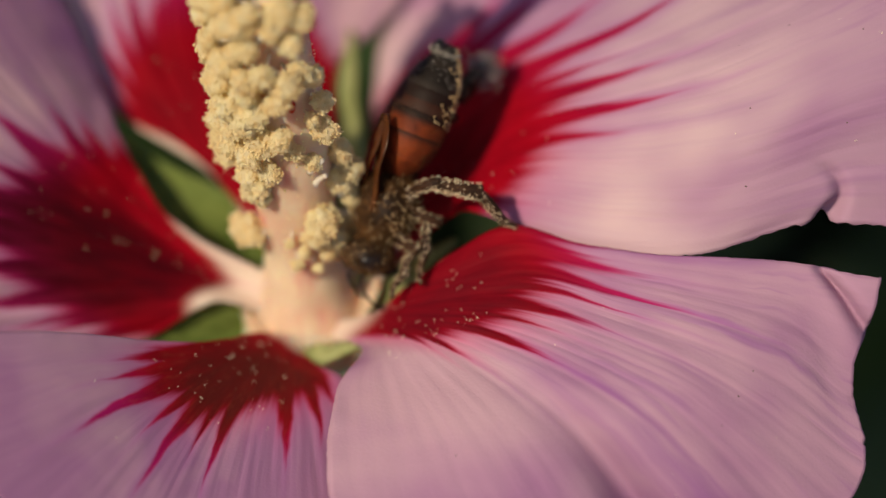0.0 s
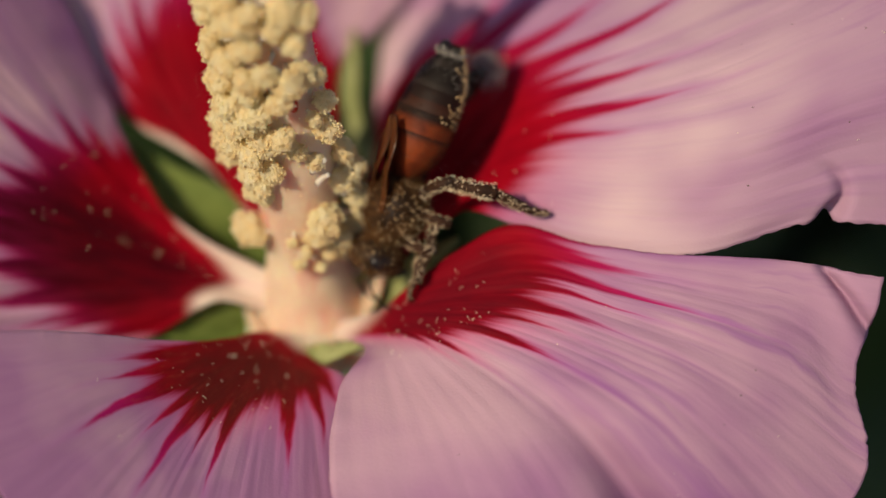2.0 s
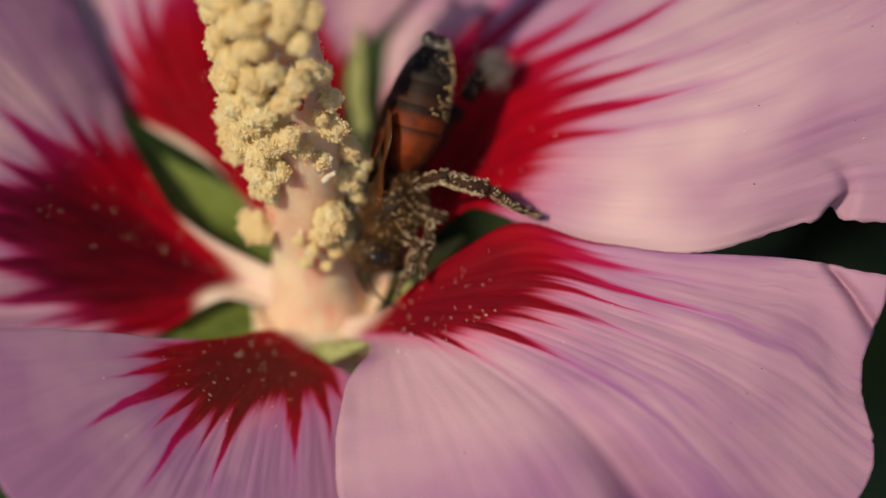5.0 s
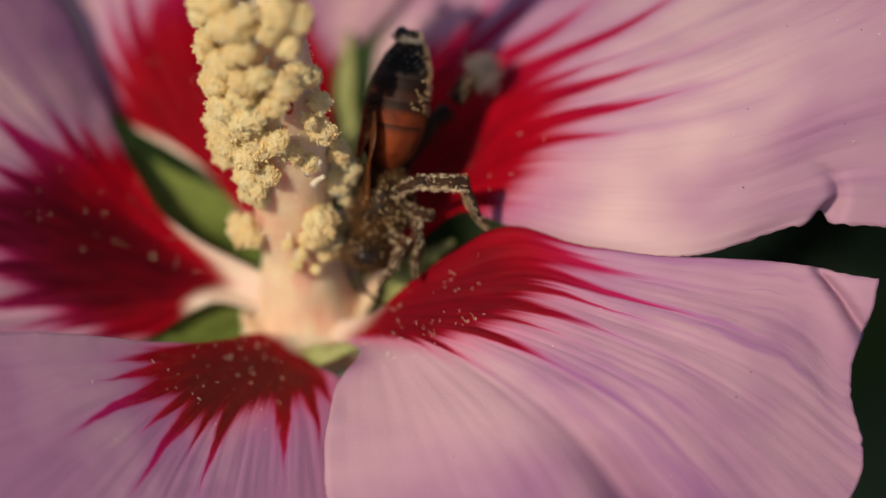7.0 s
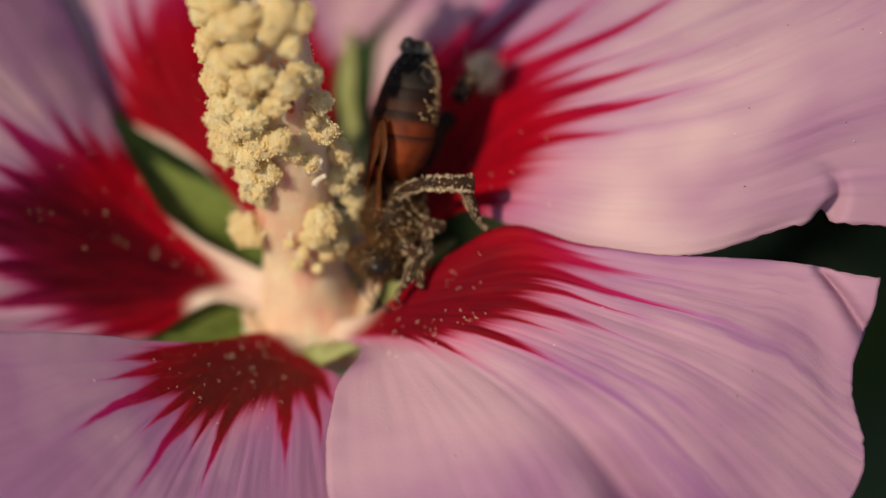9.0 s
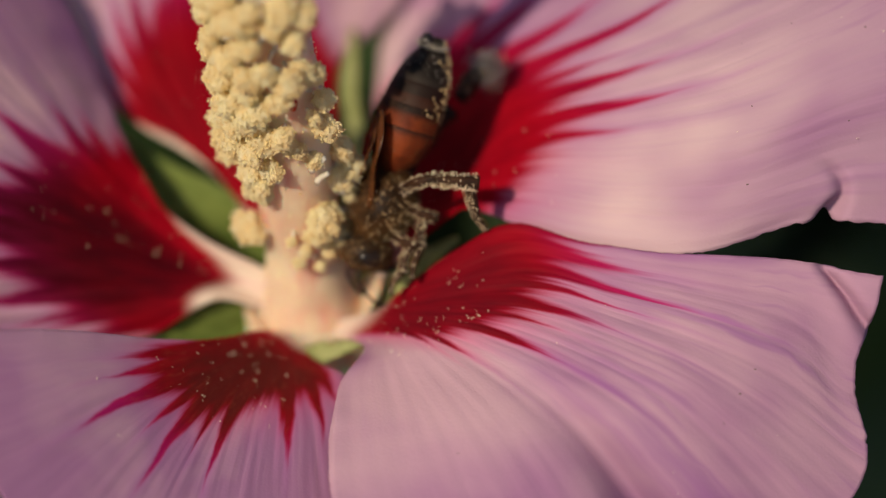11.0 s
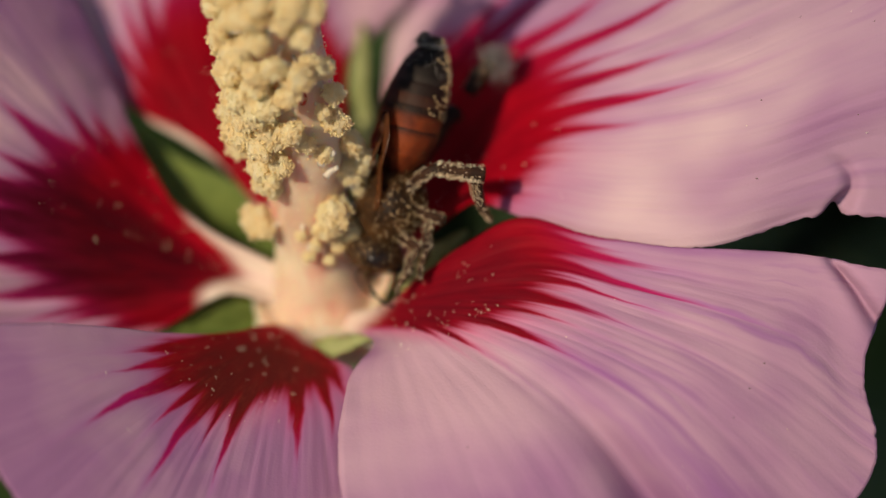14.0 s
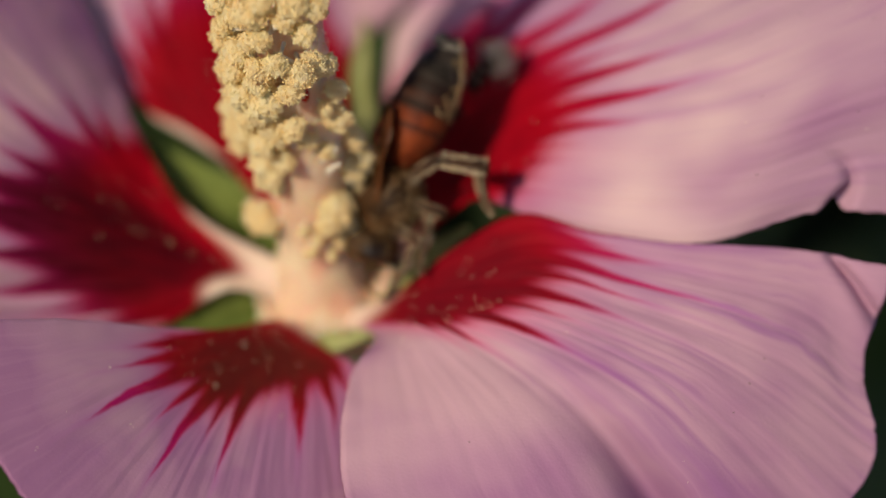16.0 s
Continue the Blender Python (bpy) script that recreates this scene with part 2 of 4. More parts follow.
def sheet(name, at, n_along, n_across, mat, parent, thick, label=""):
    """A curved sheet of tissue: at(s, t) in millimetres for s in -1..1 across and t in 0..1 along."""
    verts, faces, uvs = [], [], []
    for i in range(n_along + 1):
        for j in range(n_across + 1):
            s, t = 2 * j / n_across - 1, i / n_along
            verts.append(at(s, t) * MM)
            uvs.append((j / n_across, t))
    w = n_across + 1
    for i in range(n_along):
        for j in range(n_across):
            faces.append((i * w + j, i * w + j + 1, (i + 1) * w + j + 1, (i + 1) * w + j))
    mesh = bpy.data.meshes.new(name)
    mesh.from_pydata(verts, [], faces)
    layer = mesh.uv_layers.new(name="petal")
    for loop in mesh.loops:
        layer.data[loop.index].uv = uvs[loop.vertex_index]
    mesh.shade_smooth()
    mesh.materials.append(mat)
    ob = new(name, mesh)
    ob.parent = parent
    solid = ob.modifiers.new("thickness", "SOLIDIFY")
    solid.thickness, solid.offset = thick * MM, 0
    return tagged(ob, label)


# ---- ground and shrub ----
def ground():
    bm = bmesh.new()
    n = 40
    ring = [[bm.verts.new((r * math.cos(a), r * math.sin(a), 0.05 * noise.noise(Vector((r * math.cos(a), r * math.sin(a), 0))) - 0.05))
             for a in (2 * math.pi * k / n for k in range(n))] for r in (0.4, 0.8, 1.2, 1.8, 2.6, 4, 7, 15, 40, 150, 800)]
    for a, b in zip(ring, ring[1:]):
        for k in range(n):
            bm.faces.new((a[k], b[k], b[(k + 1) % n], a[(k + 1) % n]))
    bm.faces.new(ring[0])
    bmesh.ops.scale(bm, vec=(1000, 1000, 1000), verts=bm.verts)
    ob = part("ground", bm, SOIL, None)
    tagged(ob, "dark bare soil under the shrub", "ground", kind="structure")


ground()
BASE = Vector((-7.80, -3.97, -0.50))
AXIS = Vector((-0.078, 0.72, 0.69)).normalized()


def shrub():
    root = thing("hibiscus_shrub", Matrix.Identity(4), "dark green leafy hibiscus shrub with brown woody stems", "shrub")
    back = FLOWER @ (BASE * MM - AXIS * 0.02)
    bm = bmesh.new()
    foot = Vector((0.10, 0.42, -0.03))
    tube(bm, [1000 * p for p in (foot, Vector((0.07, 0.34, 0.4)), Vector((0.03, 0.18, 0.85)), back + Vector((0.004, 0.02, -0.012)))],
         (14, 11, 6, 1.5), 12, 40, 0.15)
    part("stem", bm, BARK, root)
    bm = bmesh.new()
    tube(bm, [1000 * p for p in (Vector((0.07, 0.34, 0.4)), Vector((0.16, 0.34, 0.7)), Vector((0.22, 0.22, 1.0)), Vector((0.24, 0.16, 1.15)))],
         (9, 7, 4, 2), 10, 30, 0.15)
    part("stem", bm, BARK, root)
    rng = random.Random(5)

    def blade(length, width, bend):
        def at(s, t):
            half = width * math.sin(math.pi * min(1, t * 1.02) ** 0.75) * (1 + 0.10 * math.sin(t * 34) + 0.25 * math.exp(-((t - 0.45) / 0.1) ** 2))
            return Vector((s * half, t * length, -bend * t * t * length * 0.3 + abs(s) * half * 0.25 + 0.6 * noise.noise(Vector((s * 3, t * 8, bend)))))
        return at

    for k in range(46):
        x, y = rng.uniform(-45, 60), rng.uniform(-35, 40)
        z = rng.uniform(-95, -42)
        m = (FLOWER @ Matrix.Translation(Vector((x, y, z)) * MM)) @ Euler((rng.uniform(-0.6, 0.5), rng.uniform(-0.6, 0.6), rng.uniform(0, 6.3))).to_matrix().to_4x4()
        leaf = sheet("leaf", blade(rng.uniform(38, 60), rng.uniform(13, 19), rng.uniform(0.2, 1.2)), 30, 10, LEAF, root, 0.3)
        leaf.matrix_basis = m


shrub()

# ---- the flower ----
flower = thing("hibiscus_flower", FLOWER, "open mauve hibiscus bloom with crimson eye and cream stamen column", "flower")


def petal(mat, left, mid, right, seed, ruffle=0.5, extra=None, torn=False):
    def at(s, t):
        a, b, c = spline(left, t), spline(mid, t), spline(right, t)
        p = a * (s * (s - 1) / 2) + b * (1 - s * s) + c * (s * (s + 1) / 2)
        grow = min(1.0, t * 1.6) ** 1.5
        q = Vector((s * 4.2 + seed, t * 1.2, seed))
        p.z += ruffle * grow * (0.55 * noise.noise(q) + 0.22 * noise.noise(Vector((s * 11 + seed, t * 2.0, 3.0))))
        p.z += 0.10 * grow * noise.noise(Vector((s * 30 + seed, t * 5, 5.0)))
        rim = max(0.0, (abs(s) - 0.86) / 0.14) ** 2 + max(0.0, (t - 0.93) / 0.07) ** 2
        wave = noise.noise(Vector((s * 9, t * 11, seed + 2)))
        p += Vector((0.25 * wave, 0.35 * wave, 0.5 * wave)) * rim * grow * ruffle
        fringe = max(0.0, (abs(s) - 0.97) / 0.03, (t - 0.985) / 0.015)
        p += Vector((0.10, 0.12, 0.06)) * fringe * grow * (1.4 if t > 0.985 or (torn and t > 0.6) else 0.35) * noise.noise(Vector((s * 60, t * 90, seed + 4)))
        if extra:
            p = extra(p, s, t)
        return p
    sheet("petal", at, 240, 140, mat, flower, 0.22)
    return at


def bay(p, s, t, s0, t0, ws, wt, push):
    k = math.exp(-((s - s0) / ws) ** 2 - ((t - t0) / wt) ** 2)
    return p + Vector(push) * k


def far_side_rim(p, s, t):
    """The side rolls back towards the stem."""
    p.z -= 0.9 * max(0.0, (s - 0.70) / 0.30) ** 2 * min(1.0, max(0.0, t - 0.35) * 3)
    return p


UPPER_SIDE_RAYS = [(0, 0.34), (0.04, 0.47), (0.075, 0.66), (0.09, 0.6), (0.11, 0.77), (0.135, 0.64), (0.155, 0.77), (0.185, 0.59), (0.21, 0.58), (0.245, 0.745), (0.285,
    0.57), (0.31, 0.57), (0.342, 0.775), (0.385, 0.56), (0.41, 0.55), (0.43, 0.625), (0.455, 0.54), (0.475, 0.54), (0.5, 0.665), (0.55, 0.52), (0.58,
    0.51), (0.62, 0.655), (0.655, 0.52), (0.68, 0.51), (0.706, 0.575), (0.74, 0.5), (0.8, 0.485), (0.9, 0.46), (0.97, 0.44), (1, 0.42)]
UPPER_SIDE_CLAW = [(0, 0.12), (1, 0.12)]
LOWER_SIDE_RAYS = [(0, 0.67), (0.03, 0.58), (0.09, 0.66), (0.125, 0.57), (0.15, 0.56), (0.185, 0.72), (0.215, 0.545), (0.235, 0.535), (0.255, 0.645), (0.28, 0.52),
    (0.315, 0.51), (0.358, 0.62), (0.395, 0.49), (0.415, 0.48), (0.436, 0.55), (0.46, 0.47), (0.5, 0.45), (0.552, 0.61), (0.58, 0.42), (0.61, 0.4),
    (0.63, 0.43), (0.65, 0.38), (0.69, 0.51), (0.71, 0.35), (0.735, 0.4), (0.76, 0.3), (0.8, 0.26), (0.84, 0.21), (0.9, 0.15), (1, 0.1)]
LOWER_SIDE_CLAW = [(0, 0.17), (0.4, 0.155), (0.8, 0.16), (1, 0.16)]
FRONT_RAYS = [(0, 0.4), (0.03, 0.5), (0.07, 0.62), (0.09, 0.53), (0.12, 0.66), (0.145, 0.56), (0.165, 0.57), (0.197, 0.8), (0.235, 0.55), (0.27, 0.53), (0.303,
    0.66), (0.33, 0.52), (0.35, 0.53), (0.388, 0.79), (0.425, 0.54), (0.445, 0.54), (0.469, 0.63), (0.49, 0.53), (0.52, 0.51), (0.55, 0.72), (0.6,
    0.48), (0.68, 0.46), (0.735, 0.47), (0.785, 0.645), (0.81, 0.48), (0.845, 0.46), (0.878, 0.62), (0.9, 0.45), (0.925, 0.52), (0.95, 0.42), (1,
    0.3)]
FRONT_CLAW = [(0, 0.05), (0.2, 0.065), (0.5, 0.06), (0.9, 0.12), (1, 0.14)]
FAR_SIDE_RAYS = [(0, 0.49), (0.03, 0.57), (0.05, 0.64), (0.07, 0.56), (0.087, 0.7), (0.1, 0.63), (0.112, 0.74), (0.135, 0.62), (0.155, 0.65), (0.18, 0.82), (0.215,
    0.67), (0.24, 0.69), (0.287, 0.8), (0.32, 0.68), (0.36, 0.72), (0.42, 0.86), (0.46, 0.74), (0.52, 0.88), (0.555, 0.7), (0.585, 0.66), (0.62,
    0.76), (0.66, 0.64), (0.7, 0.64), (0.745, 0.8), (0.79, 0.64), (0.83, 0.6), (0.86, 0.72), (0.885, 0.58), (0.91, 0.66), (0.94, 0.54), (0.985, 0.58),
    (1, 0.5)]
FAR_SIDE_CLAW = [(0, 0.36), (0.07, 0.33), (0.14, 0.28), (0.3, 0.2), (0.556, 0.15), (0.82, 0.165), (0.95, 0.22), (1, 0.28)]
BACK_RAYS = [(0, 0.52), (0.013, 0.565), (0.03, 0.5), (0.045, 0.6), (0.075, 0.51), (0.105, 0.64), (0.15, 0.53), (0.2, 0.66), (0.235, 0.55), (0.28, 0.68), (0.33,
    0.56), (0.4, 0.62), (0.45, 0.62), (0.5, 0.7), (0.6, 0.6), (0.7, 0.66), (0.8, 0.6), (0.88, 0.66), (0.95, 0.56), (1, 0.5)]
BACK_CLAW = [(0, 0.48), (0.05, 0.38), (0.12, 0.2), (0.3, 0.1), (1, 0.08)]


def upper_side_rim(p, s, t):
    """The notch in the edge with its curled fold, and the swell of the tip beyond it."""
    p = bay(p, s, t, 1.0, 0.892, 0.06, 0.010, (-0.1, 0.85, -0.7))
    fold = 0.903 - 0.045 * ((1.0 - s) / 0.2) ** 2
    p.z -= 0.65 * math.exp(-((t - fold) / 0.007) ** 2) * max(0.0, min(1.0, (s - 0.76) / 0.12))
    return p


def lower_side_rim(p, s, t):
    """The wavy tip, the long furrow towards it and the crease under its turned corner."""
    p = bay(p, s, t, 0.33, 0.95, 0.07, 0.20, (0, 0, -2.8))
    p = bay(p, s, t, -0.70, 1.0, 0.28, 0.10, (-2.9, 0, 0))
    p = bay(p, s, t, -0.95, 1.0, 0.10, 0.06, (0.3, 0.1, 0.9))
    crease = -0.99 + 2.0 * (t - 0.925)
    p.z -= 1.2 * math.exp(-((s - crease) / 0.030) ** 2) * max(0.0, min(1.0, (t - 0.91) / 0.03))
    return p


BLADES = [
    # its maroon core also deepens, in colour, the shadow of bee and column
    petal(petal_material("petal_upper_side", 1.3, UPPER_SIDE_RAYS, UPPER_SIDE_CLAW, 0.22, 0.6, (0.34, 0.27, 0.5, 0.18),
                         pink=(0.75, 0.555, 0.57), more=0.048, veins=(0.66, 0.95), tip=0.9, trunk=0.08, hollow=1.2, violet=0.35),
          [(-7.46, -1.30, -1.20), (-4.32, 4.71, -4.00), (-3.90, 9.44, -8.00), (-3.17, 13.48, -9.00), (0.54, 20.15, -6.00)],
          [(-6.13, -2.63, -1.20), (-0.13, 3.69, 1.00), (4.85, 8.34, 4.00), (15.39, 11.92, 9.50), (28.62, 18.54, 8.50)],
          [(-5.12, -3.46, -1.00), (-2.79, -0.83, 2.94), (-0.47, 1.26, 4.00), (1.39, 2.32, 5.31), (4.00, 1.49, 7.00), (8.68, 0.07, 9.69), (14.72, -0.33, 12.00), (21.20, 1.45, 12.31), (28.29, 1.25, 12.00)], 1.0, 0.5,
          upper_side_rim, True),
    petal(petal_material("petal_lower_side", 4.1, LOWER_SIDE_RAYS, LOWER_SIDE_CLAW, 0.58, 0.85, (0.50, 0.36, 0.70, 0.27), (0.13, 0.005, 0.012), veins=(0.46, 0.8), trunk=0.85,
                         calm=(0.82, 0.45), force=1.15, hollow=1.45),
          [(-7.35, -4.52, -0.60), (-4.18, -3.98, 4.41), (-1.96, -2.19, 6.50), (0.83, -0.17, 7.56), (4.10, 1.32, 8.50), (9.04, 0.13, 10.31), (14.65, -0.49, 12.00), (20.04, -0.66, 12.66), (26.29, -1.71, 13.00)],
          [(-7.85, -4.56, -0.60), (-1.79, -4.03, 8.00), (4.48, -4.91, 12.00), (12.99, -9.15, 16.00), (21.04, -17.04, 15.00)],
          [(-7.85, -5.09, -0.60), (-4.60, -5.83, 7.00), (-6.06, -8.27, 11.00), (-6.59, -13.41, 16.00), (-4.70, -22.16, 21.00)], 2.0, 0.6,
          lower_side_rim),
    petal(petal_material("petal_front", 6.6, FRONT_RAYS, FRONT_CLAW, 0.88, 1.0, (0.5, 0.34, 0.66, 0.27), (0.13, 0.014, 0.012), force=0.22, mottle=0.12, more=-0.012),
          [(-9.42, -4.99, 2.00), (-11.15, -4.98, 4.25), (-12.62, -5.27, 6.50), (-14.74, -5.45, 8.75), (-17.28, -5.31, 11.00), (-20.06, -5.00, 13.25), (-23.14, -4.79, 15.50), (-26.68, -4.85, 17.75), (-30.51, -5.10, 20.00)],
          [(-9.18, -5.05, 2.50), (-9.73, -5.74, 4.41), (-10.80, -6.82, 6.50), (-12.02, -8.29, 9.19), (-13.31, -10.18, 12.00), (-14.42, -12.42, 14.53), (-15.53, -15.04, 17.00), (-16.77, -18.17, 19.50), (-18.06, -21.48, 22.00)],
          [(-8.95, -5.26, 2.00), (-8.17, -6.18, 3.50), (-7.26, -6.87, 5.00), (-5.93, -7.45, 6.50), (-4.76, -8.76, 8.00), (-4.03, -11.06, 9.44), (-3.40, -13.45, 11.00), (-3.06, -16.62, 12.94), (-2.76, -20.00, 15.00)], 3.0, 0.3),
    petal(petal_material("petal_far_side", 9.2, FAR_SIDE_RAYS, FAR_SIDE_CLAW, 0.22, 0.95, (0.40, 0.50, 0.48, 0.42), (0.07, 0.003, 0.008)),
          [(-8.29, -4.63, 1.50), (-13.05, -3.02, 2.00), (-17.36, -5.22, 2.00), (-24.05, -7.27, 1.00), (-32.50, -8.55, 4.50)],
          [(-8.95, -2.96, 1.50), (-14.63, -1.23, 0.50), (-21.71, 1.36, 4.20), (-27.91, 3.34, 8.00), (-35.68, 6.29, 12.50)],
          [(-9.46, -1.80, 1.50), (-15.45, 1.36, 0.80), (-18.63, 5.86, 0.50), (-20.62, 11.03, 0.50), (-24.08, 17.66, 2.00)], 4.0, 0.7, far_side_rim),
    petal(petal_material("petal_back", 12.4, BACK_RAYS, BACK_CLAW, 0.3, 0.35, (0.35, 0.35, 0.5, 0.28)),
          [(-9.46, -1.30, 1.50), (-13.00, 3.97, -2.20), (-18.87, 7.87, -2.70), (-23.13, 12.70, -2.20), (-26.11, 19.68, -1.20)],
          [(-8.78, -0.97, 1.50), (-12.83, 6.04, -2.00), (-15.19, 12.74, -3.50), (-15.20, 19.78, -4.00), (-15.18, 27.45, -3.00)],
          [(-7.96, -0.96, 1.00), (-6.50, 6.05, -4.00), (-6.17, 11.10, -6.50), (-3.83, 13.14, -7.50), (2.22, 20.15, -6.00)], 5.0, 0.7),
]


def sepal(root, tip, width, rise, mat=SEPAL):
    root, tip = Vector(root), Vector(tip)
    way = tip - root
    across = way.cross(Vector((0, 0, 1))).normalized()

    def at(s, t):
        half = width * (1 - t ** 2.2) * (0.55 + 0.45 * math.sin(math.pi * min(1, t + 0.25)))
        p = root + way * t + across * s * half
        p.z += rise * math.sin(math.pi * t) - 0.40 * half * (1 - abs(s)) ** 0.8 + 0.3 * noise.noise(Vector((s * 5, t * 5, width)))
        return p
    return sheet("sepal", at, 40, 16, mat, flower, 0.35)


sepal((-8.84, -3.99, -4.00), (-19.35, 6.88, -2.80), 3.8, 0.4)
# the next three are coloured as if the sun reached them
sepal((-6.50, -2.65, -4.00), (-5.33, 12.96, -6.80), 1.9, -0.3, SUNLIT_SEPAL)
sepal((-5.60, -3.60, -0.50), (0.80, 0.55, 2.60), 1.5, 0.2, SUNLIT_SEPAL)
sepal((-8.30, -6.55, 3.00), (-3.90, -5.35, 5.50), 0.55, 0.2, SUNLIT_SEPAL)
sepal((-8.64, -4.47, -0.60), (-17.78, -4.96, 1.60), 2.6, 0)


def throat():
    """The fused cream petal bases round the foot of the column."""
    side = AXIS.cross(Vector((0, 0, 1))).normalized()
    front = side.cross(AXIS).normalized()

    def at(s, t):
        a = math.pi * s
        rim = 1 + 0.08 * math.cos(5 * a + 0.6) + 0.04 * math.sin(9 * a)
        bowl = math.exp(-((a + 0.15) / 0.75) ** 2)
        rim += 0.08 * bowl - 0.30 * math.exp(-((a - 1.57) / 0.6) ** 2) - 0.04 * math.exp(-((abs(a) - 3.14) / 0.8) ** 2)
        r = 1.4 + 2.6 * t * (1 + (rim - 1) * t)
        lift = -0.3 + (1.5 + 1.5 * bowl * (1 if a < 0 else math.exp(-(a / 0.5) ** 2))) * t ** 1.4
        lift += 0.25 * noise.noise(Vector((math.cos(a) * 2, math.sin(a) * 2, t * 2)))
        return BASE + AXIS * lift + (side * math.cos(a) + front * math.sin(a)) * r
    sheet("throat", at, 24, 120, TUBE, flower, 0.4, "cream throat where the petals join")


throat()


def pistil():
    lean = Vector((0.35, 0, 0))
    top = BASE + AXIS * 36 + lean * 12
    bm = bmesh.new()
    girth = ((-1.0, 4.4), (1.0, 3.1), (3.7, 2.45), (7.5, 2.2), (14.0, 2.55), (23.0, 1.9), (27.0, 1.4), (36.0, 1.1))
    tube(bm, [BASE + AXIS * at + lean * max(0.0, at - 24) for at, _ in girth], [r for _, r in girth], 32, 80, 0.06)
    column = part("stamen_column", bm, TUBE, flower, "pale cream stamen column")
    side = AXIS.cross(Vector((0, 0, 1))).normalized()
    front = side.cross(AXIS).normalized()
    rng = random.Random(11)
    meshes = []
    for k in range(4):
        bm = bmesh.new()
        for v in ball(bm, (0, 0, 0), (0.90, 0.80, 0.70), 4):
            cleft = math.exp(-((v.co.y + 0.25 * v.co.x) / 0.16) ** 2) * max(0.0, v.co.z)
            v.co *= 1 + 0.34 * noise.noise(v.co * 1.9 + Vector((k * 5, 0, 0))) + 0.26 * noise.noise(v.co * 5.0) - 0.16 * cleft
        shell = [v.co.copy() for v in bm.verts]
        for g in range(420):
            ball(bm, rng.choice(shell) * rng.uniform(0.98, 1.14), rng.uniform(0.045, 0.09), 1)
        ob = part("anther", bm, ANTHER, column)
        meshes.append(ob.data)
        bpy.data.objects.remove(ob)
    threads = []
    for k in range(3):
        bm = bmesh.new()
        tube(bm, [(0, 0, 0), (0.05 * k, 0.1, 0.8), (0.1, 0.15 * k, 1.7)], (0.16, 0.12, 0.10), 7, 6)
        ob = part("filament", bm, THREAD, column)
        threads.append(ob.data)
        bpy.data.objects.remove(ob)

    def filament(start, end, girth=1.0):
        d = end - start
        f = new("filament", rng.choice(threads))
        f.parent = column
        f.matrix_basis = Matrix.LocRotScale(start * MM, d.to_track_quat("Z", "Y"), Vector((girth, girth, d.length / 1.7)))

    def anther(end, size):
        a = new("anther", rng.choice(meshes))
        a.parent = column
        turn = Euler([rng.uniform(0, 6.3) for _ in range(3)]).to_quaternion()
        a.matrix_basis = Matrix.LocRotScale(end * MM, turn, Vector((size, size, size)))

    def radius(length):
        return np.interp(length, [at for at, _ in girth], [r for _, r in girth])

    def stamen(length, angle, out, size):
        way = (side * math.cos(angle) + front * math.sin(angle)).normalized()
        end = BASE + AXIS * (length + rng.uniform(0.2, 0.9)) + way * out
        filament(BASE + AXIS * length + way * (radius(length) - 0.2), end)
        anther(end, size)

    def before(x, y, out):
        """The place at x and y of flower space that lies out of the column's axis, on the viewer's side."""
        off = x - (BASE.x + AXIS.x * (y + 2.0 - BASE.y) / AXIS.y)
        rise = math.sqrt(max(0.4, out * out - off * off))
        core = BASE + AXIS * ((y - front.y * rise - BASE.y) / AXIS.y)
        return Vector((x, y, core.z + front.z * rise)), core

    def stamen_at(x, y, size, out=3.1):
        end, core = before(x, y, out)
        filament(core.lerp(end, 0.6), end)
        anther(end, size)

    for k in range(5):
        way = side * math.cos(k * 1.257) + front * math.sin(k * 1.257)
        bm = bmesh.new()
        tube(bm, [top - AXIS, top + AXIS * 1.5 + way * 0.5, top + AXIS * 2.6 + way * 1.5], (0.3, 0.25, 0.25), 8, 10)
        ball(bm, top + AXIS * 2.8 + way * 1.7, 0.5, 2)
        part("stigma_lobe", bm, THREAD, column)

    # angle: 0 to one side, a right angle towards the viewer
    for ring in range(12):
        length = 12.6 + ring * 1.36
        for k in range(11):
            angle = (k + 0.5 * (ring % 2)) * math.tau / 11 + rng.uniform(-0.12, 0.12)
            c, n = math.cos(angle), math.sin(angle)
            if (n > 0.1 and length - 3.2 * n < 12.4) or rng.random() < 0.05:
                continue
            aside = c > 0.05 + 0.035 * max(0.0, length - 15)
            if aside and length < 27:
                continue
            out = radius(length) + (0.9 if aside else 1.2 + 0.09 * (length - 13)) + rng.uniform(-0.6, 0.3)
            stamen(length + rng.uniform(-0.45, 0.45), angle, out, rng.uniform(0.72, 1.08))
